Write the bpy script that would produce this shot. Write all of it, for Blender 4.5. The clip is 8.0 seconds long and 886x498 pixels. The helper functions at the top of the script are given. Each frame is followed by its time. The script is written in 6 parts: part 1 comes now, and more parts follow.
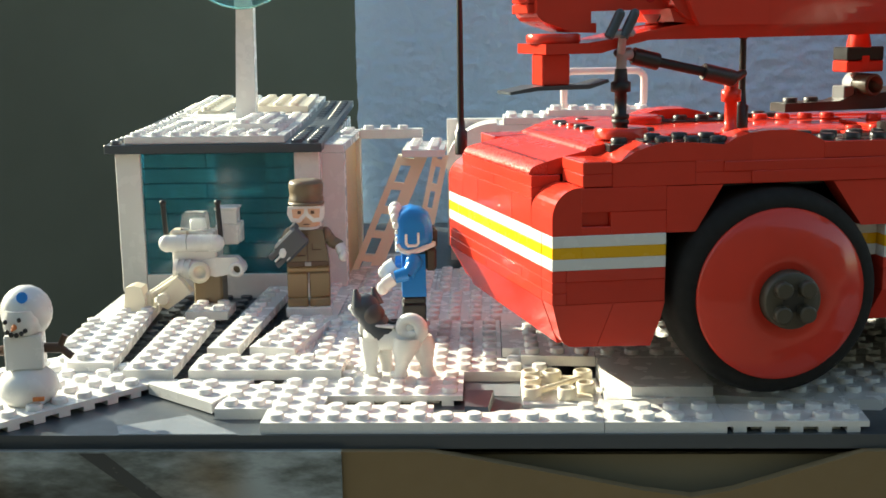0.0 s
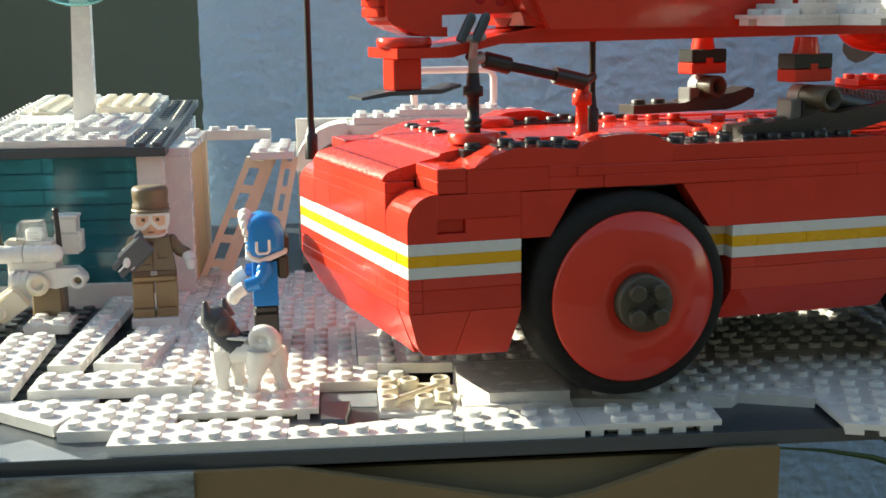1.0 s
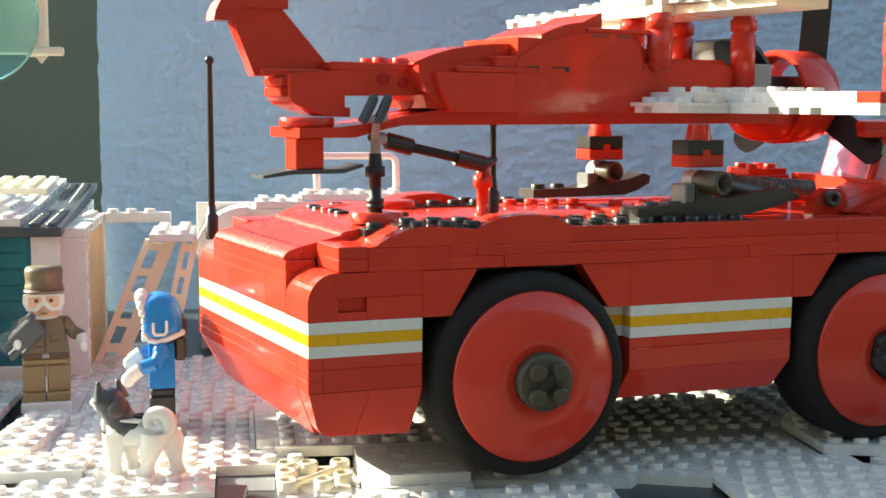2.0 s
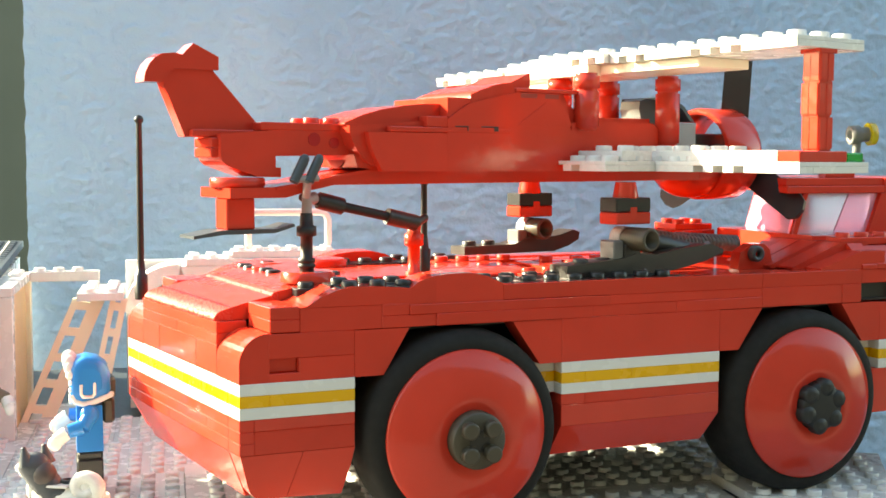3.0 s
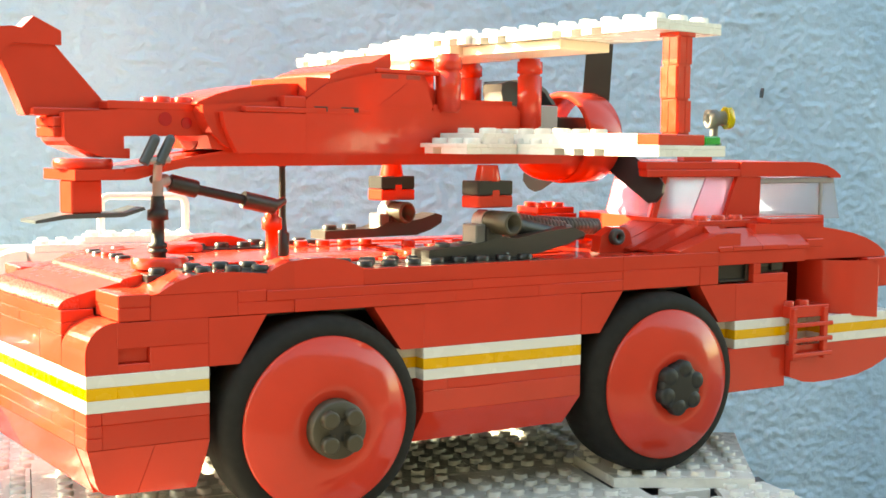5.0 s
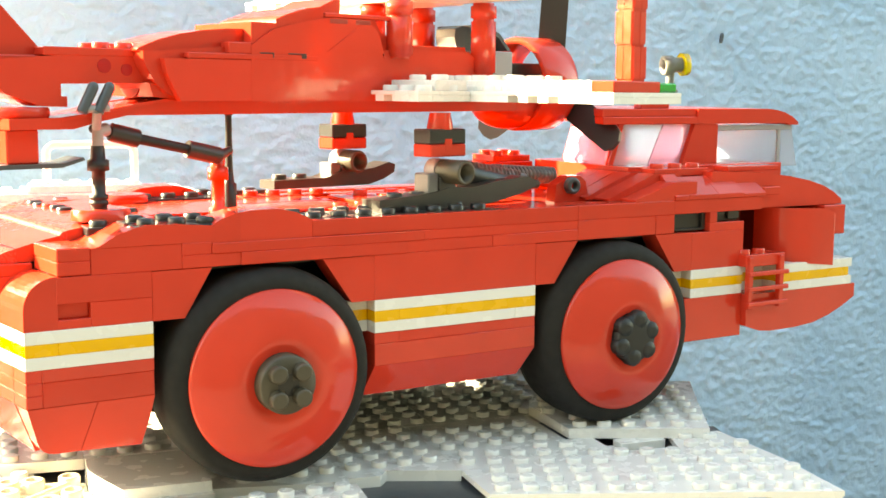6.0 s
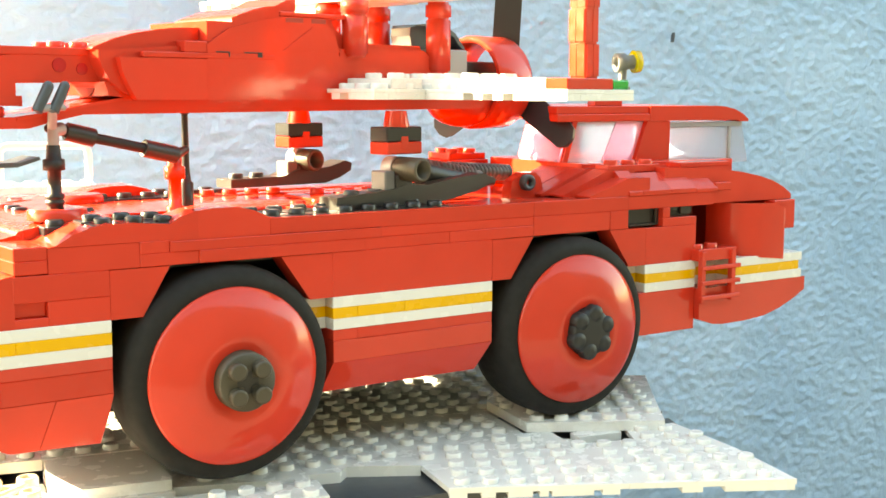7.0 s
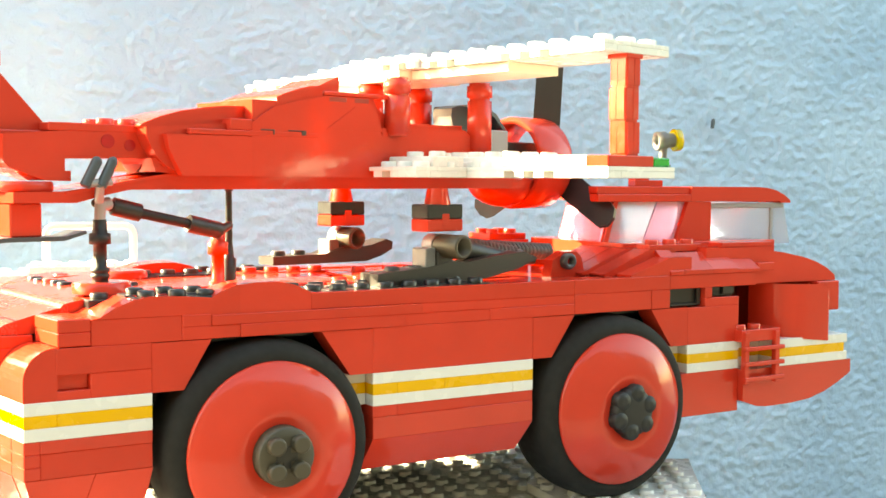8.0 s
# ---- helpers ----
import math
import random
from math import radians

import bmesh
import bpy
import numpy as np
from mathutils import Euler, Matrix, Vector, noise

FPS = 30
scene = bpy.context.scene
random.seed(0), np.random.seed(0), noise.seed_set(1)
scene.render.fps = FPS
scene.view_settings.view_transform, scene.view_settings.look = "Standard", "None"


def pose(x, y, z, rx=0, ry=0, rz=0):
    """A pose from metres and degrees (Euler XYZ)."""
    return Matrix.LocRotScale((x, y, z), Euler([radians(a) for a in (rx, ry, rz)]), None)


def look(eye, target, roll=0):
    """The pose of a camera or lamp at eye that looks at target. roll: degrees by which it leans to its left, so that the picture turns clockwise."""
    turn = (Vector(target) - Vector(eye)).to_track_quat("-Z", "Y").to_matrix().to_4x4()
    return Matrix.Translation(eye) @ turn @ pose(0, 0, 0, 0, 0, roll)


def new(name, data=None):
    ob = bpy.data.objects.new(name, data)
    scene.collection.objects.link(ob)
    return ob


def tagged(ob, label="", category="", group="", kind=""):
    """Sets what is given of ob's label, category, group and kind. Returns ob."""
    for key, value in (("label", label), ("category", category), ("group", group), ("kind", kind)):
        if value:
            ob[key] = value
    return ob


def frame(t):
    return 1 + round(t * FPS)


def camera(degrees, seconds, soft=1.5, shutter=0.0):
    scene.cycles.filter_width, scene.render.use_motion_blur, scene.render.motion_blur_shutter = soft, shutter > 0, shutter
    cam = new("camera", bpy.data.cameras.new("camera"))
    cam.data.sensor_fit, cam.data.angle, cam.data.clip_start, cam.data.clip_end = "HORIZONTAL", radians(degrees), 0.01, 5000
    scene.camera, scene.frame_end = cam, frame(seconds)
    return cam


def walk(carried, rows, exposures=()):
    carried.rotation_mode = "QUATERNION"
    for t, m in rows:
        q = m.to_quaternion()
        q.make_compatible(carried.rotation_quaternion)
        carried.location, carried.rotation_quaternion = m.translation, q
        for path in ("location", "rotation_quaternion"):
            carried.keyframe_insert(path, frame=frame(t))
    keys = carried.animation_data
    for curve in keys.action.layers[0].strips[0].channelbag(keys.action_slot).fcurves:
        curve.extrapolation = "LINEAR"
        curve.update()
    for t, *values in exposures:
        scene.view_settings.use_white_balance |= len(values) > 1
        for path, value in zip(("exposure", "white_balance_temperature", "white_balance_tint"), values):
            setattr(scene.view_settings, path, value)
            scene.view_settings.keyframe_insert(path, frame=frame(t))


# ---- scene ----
cam = camera(40.94, 8.0, 1.6)
ROWS = [
    (0.0, -0.07237, -0.30945, 0.41772, 79.166, 0.833, -7.964),
    (0.5, -0.07195, -0.30452, 0.42101, 78.423, 0.916, -11.335),
    (1.0, -0.07188, -0.30165, 0.42119, 78.647, 0.585, -15.261),
    (1.5, -0.07047, -0.29997, 0.42112, 79.076, 0.418, -18.425),
    (1.7, -0.07158, -0.30213, 0.41961, 80.733, 0.213, -19.421),
    (1.8, -0.07238, -0.30263, 0.41876, 81.571, -0.031, -19.657),
    (2.0, -0.07157, -0.30237, 0.41712, 83.177, -0.440, -19.827),
    (2.2, -0.07298, -0.30408, 0.41774, 84.515, -0.290, -20.220),
    (3.3, -0.07119, -0.30359, 0.42059, 85.708, -0.460, -24.185),
    (3.5, -0.07098, -0.30342, 0.42132, 85.557, -0.647, -24.836),
    (4.0, -0.06930, -0.30086, 0.42084, 85.453, -0.688, -26.292),
    (4.5, -0.06742, -0.29993, 0.42031, 85.313, -0.526, -27.987),
    (5.0, -0.06650, -0.29774, 0.41869, 84.959, -0.562, -29.474),
    (5.2, -0.06635, -0.29716, 0.41872, 84.490, -0.388, -30.423),
    (6.3, -0.05882, -0.29199, 0.41962, 81.781, -0.429, -31.870),
    (6.5, -0.06031, -0.29173, 0.41977, 81.764, -0.537, -32.937),
    (7.0, -0.06205, -0.29548, 0.41827, 82.447, -0.232, -33.472),
    (7.3, -0.06297, -0.29668, 0.41976, 83.693, -0.349, -32.930),
    (7.5, -0.06271, -0.29543, 0.42016, 84.368, -0.481, -32.838),
    (7.7, -0.06155, -0.29538, 0.41781, 85.273, -0.152, -32.676),
    (8.0, -0.06254, -0.29585, 0.41423, 86.805, -0.338, -31.534),
]
EXPO = [(0.0, 1.76, 7500, -2), (1.5, 2.0, 7500, -2), (2.2, 2.46, 8000, -2), (3.5, 3.1, 9200, -2), (5.0, 3.42, 10500, -2), (6.5, 3.82, 11100, -1), (7.0, 3.84, 11200, -1), (8.0, 3.78, 11200, -1)]
walk(cam, [(t, pose(x, y, z, a, b, c)) for t, x, y, z, a, b, c in ROWS], EXPO)

# ---- light ----
world = bpy.data.worlds.new("sky")
scene.world = world
world.use_nodes = True
SUN_AZ, SUN_EL = radians(138), radians(24)      # direction the light comes from, counter-clockwise from +x
wn = world.node_tree.nodes
sky = wn.new("ShaderNodeTexSky")
sky.sky_type, sky.sun_disc = "NISHITA", False
sky.sun_elevation, sky.sun_rotation = SUN_EL, radians(90) - SUN_AZ
wn["Background"].inputs[1].default_value = 0.10
world.node_tree.links.new(sky.outputs[0], wn["Background"].inputs[0])
sun_data = bpy.data.lights.new("sun", "SUN")
sun_data.energy, sun_data.angle, sun_data.color = 3.8, radians(0.6), (1.0, 0.95, 0.87)
sun = new("sun", sun_data)
sun.matrix_world = look((math.cos(SUN_AZ) * math.cos(SUN_EL), math.sin(SUN_AZ) * math.cos(SUN_EL), math.sin(SUN_EL)), (0, 0, 0))

# ---- materials ----
def mat(name, col, rough=0.3, metal=0.0, var=0.06, scale=60.0, bump=0.02, trans=0.0, alpha=1.0, coat=0.0, spec=0.5):
    m = bpy.data.materials.new(name)
    m.use_nodes = True
    nt = m.node_tree
    b = nt.nodes["Principled BSDF"]
    b.inputs["Roughness"].default_value = rough
    b.inputs["Metallic"].default_value = metal
    b.inputs["Transmission Weight"].default_value = trans
    b.inputs["Alpha"].default_value = alpha
    b.inputs["Coat Weight"].default_value = coat
    b.inputs["Specular IOR Level"].default_value = spec
    tc = nt.nodes.new("ShaderNodeTexCoord")
    n1 = nt.nodes.new("ShaderNodeTexNoise")
    n1.inputs["Scale"].default_value, n1.inputs["Detail"].default_value = scale, 4
    nt.links.new(tc.outputs["Object"], n1.inputs["Vector"])
    info = nt.nodes.new("ShaderNodeObjectInfo")
    add = nt.nodes.new("ShaderNodeMath")
    add.operation = "MULTIPLY_ADD"
    nt.links.new(info.outputs["Random"], add.inputs[0])
    add.inputs[1].default_value = 0.5
    nt.links.new(n1.outputs["Fac"], add.inputs[2])
    ramp = nt.nodes.new("ShaderNodeMapRange")
    ramp.inputs["From Min"].default_value, ramp.inputs["From Max"].default_value = 0.3, 1.2
    ramp.inputs["To Min"].default_value, ramp.inputs["To Max"].default_value = 1 - var, 1 + var
    nt.links.new(add.outputs[0], ramp.inputs["Value"])
    mul = nt.nodes.new("ShaderNodeVectorMath")
    mul.operation = "SCALE"
    mul.inputs[0].default_value = col
    nt.links.new(ramp.outputs["Result"], mul.inputs["Scale"])
    nt.links.new(mul.outputs["Vector"], b.inputs["Base Color"])
    n2 = nt.nodes.new("ShaderNodeTexNoise")
    n2.inputs["Scale"].default_value, n2.inputs["Detail"].default_value = scale * 6, 3
    nt.links.new(tc.outputs["Object"], n2.inputs["Vector"])
    r2 = nt.nodes.new("ShaderNodeMapRange")
    r2.inputs["To Min"].default_value, r2.inputs["To Max"].default_value = rough * 0.8, min(1, rough * 1.25)
    nt.links.new(n2.outputs["Fac"], r2.inputs["Value"])
    nt.links.new(r2.outputs["Result"], b.inputs["Roughness"])
    if bump:
        bp = nt.nodes.new("ShaderNodeBump")
        bp.inputs["Strength"].default_value, bp.inputs["Distance"].default_value = bump, 0.002
        nt.links.new(n1.outputs["Fac"], bp.inputs["Height"])
        nt.links.new(bp.outputs["Normal"], b.inputs["Normal"])
    return m


RED = mat("red_plastic", (0.60, 0.042, 0.026), 0.10, var=0.10, scale=70, bump=0.06, spec=0.38)
for nd in RED.node_tree.nodes:
    if nd.type == "MAP_RANGE" and nd.inputs["To Max"].default_value < 0.6:      # greasy smudges on the gloss
        nd.inputs["From Min"].default_value, nd.inputs["From Max"].default_value = 0.4, 0.64
        nd.inputs["To Min"].default_value, nd.inputs["To Max"].default_value = 0.07, 0.2
RED_WORN = mat("worn_red_plastic", (0.60, 0.045, 0.03), 0.34, var=0.10, scale=260, bump=0.12)
worn = RED_WORN.node_tree
for nd in worn.nodes:
    if nd.type == "MAP_RANGE" and nd.inputs["To Max"].default_value < 0.6:
        nd.inputs["From Min"].default_value, nd.inputs["From Max"].default_value = 0.42, 0.6
        nd.inputs["To Min"].default_value, nd.inputs["To Max"].default_value = 0.16, 0.5
WHITE = mat("white_plastic", (0.70, 0.69, 0.665), 0.26, var=0.02, scale=25, bump=0)
CREAM = mat("aged_white_plastic", (0.74, 0.67, 0.53), 0.30, var=0.04, scale=30, bump=0)
YELLOW = mat("yellow_plastic", (0.78, 0.40, 0.012), 0.26, var=0.03, scale=30, bump=0)
BLACK = mat("black_plastic", (0.012, 0.012, 0.013), 0.32)
CLEAR_RED = mat("clear_red_plastic", (0.75, 0.02, 0.03), 0.06, trans=0.4, bump=0)
# Darker copy of the red for hollows: their shade is put into the colour.
SHADE_RED = mat("shade_red_plastic", (0.30, 0.022, 0.016), 0.3)
MATT_BLACK = mat("matt_black_plastic", (0.010, 0.010, 0.010), 0.5)
DGREY = mat("dark_grey_plastic", (0.055, 0.065, 0.075), 0.32)
LGREY = mat("light_grey_plastic", (0.30, 0.30, 0.31), 0.32)
RUBBER = mat("tyre_rubber", (0.012, 0.011, 0.010), 0.75, spec=0.3)
HUB = mat("dark_hub_plastic", (0.060, 0.049, 0.033), 0.4)
BLUE = mat("azure_plastic", (0.008, 0.19, 0.56), 0.3)
TEAL = mat("clear_teal_plastic", (0.05, 0.36, 0.46), 0.10, var=0.12, scale=45, bump=0, trans=0.75)
GREEN = mat("clear_green_plastic", (0.0, 0.45, 0.08), 0.1, trans=0.5)
AMBER = mat("clear_yellow_plastic", (0.85, 0.7, 0.02), 0.1, trans=0.5)
PINK = mat("clear_pink_plastic", (0.90, 0.54, 0.72), 0.06, bump=0, trans=0.65)
CLEAR = mat("clear_plastic", (0.76, 0.87, 1.0), 0.05, trans=0.72, bump=0)
MGREY = mat("mid_grey_plastic", (0.15, 0.15, 0.15), 0.34)
SKI = mat("ski_plastic", (0.027, 0.024, 0.022), 0.38)
KHAKI = mat("khaki_plastic", (0.28, 0.185, 0.09), 0.36)
OLIVE = mat("olive_plastic", (0.15, 0.11, 0.065), 0.36)

# ---- mesh building: lengths in studs ----
S = 0.008
ZO = 0.36
BANG = radians(-10.0)
BORG = (1.66, -0.82)


def bxy(u, v):
    c, s = math.cos(BANG), math.sin(BANG)
    return BORG[0] + u * c - v * s, BORG[1] + u * s + v * c


class MB:
    """Collects pieces of one mesh, in studs."""

    def __init__(self):
        self.v, self.f, self.mi = [], [], []
        self.smooth = []

    def add(self, verts, faces, smooth=False, m=None):
        k = len(self.v)
        if m is not None:
            verts = [tuple(m @ Vector(p)) for p in verts]
        self.v += [tuple(p) for p in verts]
        self.f += [tuple(i + k for i in f) for f in faces]
        self.smooth += [smooth] * len(faces)
        return self

    def box(self, x0, y0, z0, x1, y1, z1, c=0.03, m=None):
        """A box with chamfered edges."""
        c = min(c, (x1 - x0) * 0.4, (y1 - y0) * 0.4, (z1 - z0) * 0.4)
        lo, hi = (x0, y0, z0), (x1, y1, z1)
        verts, idx = [], {}
        for sx in (0, 1):
            for sy in (0, 1):
                for sz in (0, 1):
                    s = (sx, sy, sz)
                    for ax in range(3):
                        p = [0, 0, 0]
                        for a in range(3):
                            e = hi[a] if s[a] else lo[a]
                            p[a] = e if a == ax else (e - c if s[a] else e + c)
                        idx[(s, ax)] = len(verts)
                        verts.append(p)
        faces = []
        for ax in range(3):
            a, b = [(1, 2), (2, 0), (0, 1)][ax]
            for side in (0, 1):
                q = []
                for (i, j) in ((0, 0), (1, 0), (1, 1), (0, 1)):
                    s = [0, 0, 0]
                    s[ax], s[a], s[b] = side, i, j
                    q.append(idx[(tuple(s), ax)])
                faces.append(q if side else q[::-1])
        for ax in range(3):
            a, b = [(1, 2), (2, 0), (0, 1)][ax]
            for i in (0, 1):
                for j in (0, 1):
                    s0, s1 = [0, 0, 0], [0, 0, 0]
                    s0[a] = s1[a] = i
                    s0[b] = s1[b] = j
                    s1[ax] = 1
                    q = [idx[(tuple(s0), a)], idx[(tuple(s1), a)], idx[(tuple(s1), b)], idx[(tuple(s0), b)]]
                    faces.append(q if (i == j) == False else q[::-1])
        for sx in (0, 1):
            for sy in (0, 1):
                for sz in (0, 1):
                    s = (sx, sy, sz)
                    q = [idx[(s, 0)], idx[(s, 1)], idx[(s, 2)]]
                    faces.append(q if (sx + sy + sz) % 2 else q[::-1])
        return self.add(verts, faces, m=m)

    def cyl(self, x, y, z0, z1, r, n=14, r2=None, m=None, cap=True, c=0.0):
        """An upright cylinder or cone, with an optional chamfer at its top."""
        r2 = r if r2 is None else r2
        rings = [(z0, r)] + ([(z1 - c, r2), (z1, r2 - c)] if c else [(z1, r2)])
        return self.lathe([(rr, zz) for zz, rr in rings], x, y, 0, n, m, cap)

    def lathe(self, prof, x=0, y=0, z=0, n=24, m=None, cap=True):
        """A turned body round z from (radius, height) rows."""
        verts, faces = [], []
        for r, h in prof:
            for i in range(n):
                a = 2 * math.pi * i / n
                verts.append((x + r * math.cos(a), y + r * math.sin(a), z + h))
        for k in range(len(prof) - 1):
            for i in range(n):
                j = (i + 1) % n
                faces.append((k * n + i, k * n + j, (k + 1) * n + j, (k + 1) * n + i))
        self.add(verts, faces, True, m)
        if cap:
            self.add(verts[:n], [tuple(range(n))[::-1]], False, m)
            self.add(verts[-n:], [tuple(range(n))], False, m)
        return self

    def prism(self, pts, a0, a1, axis="y", m=None, smooth=False):
        """A polygon pushed along an axis. pts are (x, z) for y, (x, y) for z, (y, z) for x."""
        def at(p, a):
            return {"y": (p[0], a, p[1]), "z": (p[0], p[1], a), "x": (a, p[0], p[1])}[axis]
        n = len(pts)
        area = sum(pts[i][0] * pts[(i + 1) % n][1] - pts[(i + 1) % n][0] * pts[i][1] for i in range(n))
        if (area > 0) == (axis == "y"):
            pts = pts[::-1]
        verts = [at(p, a0) for p in pts] + [at(p, a1) for p in pts]
        self.add(verts, [tuple(range(n))[::-1], tuple(range(n, 2 * n))], m=m)
        return self.add(verts, [(i, (i + 1) % n, n + (i + 1) % n, n + i) for i in range(n)], smooth, m)

    def rod(self, a, b, r, n=12, r2=None):
        """A round bar from a to b."""
        a, b = Vector(a), Vector(b)
        m = Matrix.Translation(a) @ (b - a).to_track_quat("Z", "Y").to_matrix().to_4x4()
        return self.cyl(0, 0, 0, (b - a).length, r, n, r2, m)

    def studs(self, xs, ys, z, n=12):
        for x in xs:
            for y in ys:
                self.cyl(x, y, z - 0.01, z + 0.2, 0.3, n, c=0.04)
        return self

    def sphere(self, x, y, z, r, sx=1, sy=1, sz=1, n=16, m=None):
        prof = [(max(1e-4, math.sin(math.pi * k / 10)) * r, -math.cos(math.pi * k / 10) * r) for k in range(11)]
        t = Matrix.Translation((x, y, z)) @ Matrix.Diagonal((sx, sy, sz, 1))
        return self.lathe(prof, n=n, m=(m @ t) if m else t, cap=False)

    def loft(self, prof, rows, axis="x"):
        """A closed profile swept along an axis: rows of (place, size, shift a, shift b); profile about its own middle."""
        n = len(prof)
        ca, cb = sum(p[0] for p in prof) / n, sum(p[1] for p in prof) / n
        verts, faces = [], []
        for a, k, da, db in rows:
            for p in prof:
                q, w = ca + (p[0] - ca) * k + da, cb + (p[1] - cb) * k + db
                verts.append({"x": (a, q, w), "y": (q, a, w), "z": (q, w, a)}[axis])
        for i in range(len(rows) - 1):
            for j in range(n):
                faces.append((i * n + j, i * n + (j + 1) % n, (i + 1) * n + (j + 1) % n, (i + 1) * n + j))
        self.add(verts, faces, True)
        self.add(verts[:n], [tuple(range(n))[::-1]])
        self.add(verts[-n:], [tuple(range(n))])
        return self

    def mesh(self, name, material, off=(0, 0, 0)):
        me = bpy.data.meshes.new(name)
        o = Vector(off)
        me.from_pydata([tuple((Vector(p) - o) * S) for p in self.v], [], self.f)
        me.polygons.foreach_set("use_smooth", self.smooth)
        me.materials.append(material)
        me.update()
        return me


def thing(name, x, y, z, label, category, turn=0.0, group="", kind=""):
    """An empty at a thing's base; x, y, z in studs of the world."""
    ob = new(name)
    ob.empty_display_size = 0.01
    ob.matrix_world = pose(x * S, y * S, z * S + ZO, 0, 0, turn)
    ob["_o"] = (x, y, z)
    return tagged(ob, label, category, group, kind)


def part(name, mb, material, parent, label="", off=None):
    """One mesh under a thing or a part. Truck and room pieces are given in the world's studs, off is the thing's base."""
    ob = new(name, mb.mesh(name, material, off if off is not None else (0, 0, 0)))
    ob.parent = parent
    if label:
        ob["label"] = label
    return ob


def solo(name, mb, material, label, category, at=(0, 0, 0), turn=0.0, kind="", group=""):
    """A thing of a single mesh."""
    ob = new(name, mb.mesh(name, material))
    ob.matrix_world = pose(at[0] * S, at[1] * S, at[2] * S + ZO, 0, 0, turn)
    return tagged(ob, label, category, group, kind)


def poly_plate(mb, pts, z0, z1, studs=True, margin=0.3, n=10, skip=None, off=0.5):
    """A plate of any outline, with studs on the grid inside it."""
    mb.prism(pts, z0, z1, "z")
    if studs:
        us, vs = [p[0] for p in pts], [p[1] for p in pts]
        for i in range(math.floor(min(us)), math.ceil(max(us))):
            for j in range(math.floor(min(vs)), math.ceil(max(vs))):
                x, y = i + off, j + off
                if skip and skip(x, y):
                    continue
                ok = True
                for dx, dy in ((margin, 0), (-margin, 0), (0, margin), (0, -margin)):
                    c, px, py = False, x + dx, y + dy
                    for k in range(len(pts)):
                        (x0, y0), (x1, y1) = pts[k], pts[k - 1]
                        if (y0 > py) != (y1 > py) and px < (x1 - x0) * (py - y0) / (y1 - y0) + x0:
                            c = not c
                    ok = ok and c
                if ok:
                    mb.cyl(x, y, z1 - 0.01, z1 + 0.2, 0.3, n, c=0.04)
    return mb


# ---- the truck: x along it, y away from its near side, z 0 at the top of its stripes ----
TO = (18, 6, -6)
truck = thing("toy_truck", *TO, "long red brick-built truck with white and yellow side stripes", "toy truck")


def tp(name, mb, material, parent=None, label=""):
    return part(name, mb, material, parent or truck, label, TO)


def lean(mb):
    """The stern runs a little askew."""
    out = []
    for x, y, z in mb.v:
        k = max(0.0, min(1.0, (5.0 - x) / 5.0))
        out.append((x - 0.15 * y * k, y, z))
    mb.v = out
    return mb


# inner frame, black for dark wheel wells; low far boxes added to block sun
core = MB()
core.prism([(0.7, -2.2), (0.7, 1.3), (2, 2.3), (29.4, 2.2), (29.4, -2.4), (27.3, -2.6), (27.3, 1.4), (18.7, 1.4), (18.7, -2.9), (12.3, -2.9), (12.3, 1.4), (3.7, 1.4), (3.7, -2.4)], 0.95, 11.05)
core.box(4, 5.0, -4.4, 30, 8.6, 1.5)
# Low far-side boxes, added to keep sun off the floor beneath.
for x0, x1, z0 in ((11.2, 15.0, -6.25), (15.0, 20.1, -6.15), (26.9, 30.0, -5.0)):
    core.box(x0, 9.9, z0, x1, 10.9, -2.3)
core.box(4, 3.4, -3.2, 30, 4.9, 1.5)
tp("inner_frame", lean(core), BLACK, label="black inner frame behind the wheels, with added sun blockers below")

# side bricks: x0, x1, z0, z1
SIDE = [(1, 2.05, 0, 0.29), (2.05, 4, 0, 0.79), (1, 4, 0.79, 1.62), (2.08, 5, 1.62, 2.45), (5, 7, 1.62, 2.05), (5, 6, 2.05, 2.45),
        (6, 14, 2.05, 2.4), (7, 13.3, 1.62, 2.05), (13.3, 17, 1.62, 2.05), (17, 21, 1.62, 2.05), (14, 21, 2.05, 2.4), (9.6, 21, 2.4, 2.98), (21, 25, 1.62, 2.4), (21, 26, 2.4, 2.98), (25, 26, 1.62, 2.4),
        (12, 19, 0, 1.62), (12, 13, -1.6, -1.2), (13, 19, -1.6, -1.2), (12, 19, -2.4, -1.6), (0.5, 4, -1.6, -1.2), (0.5, 4, -2.4, -1.6),
        (27, 30, 0, 1.58), (28, 30, 1.58, 1.95), (28, 28.4, 1.95, 2.4), (26, 31, 2.4, 2.98), (26.7, 30, -3.05, -1.2)]
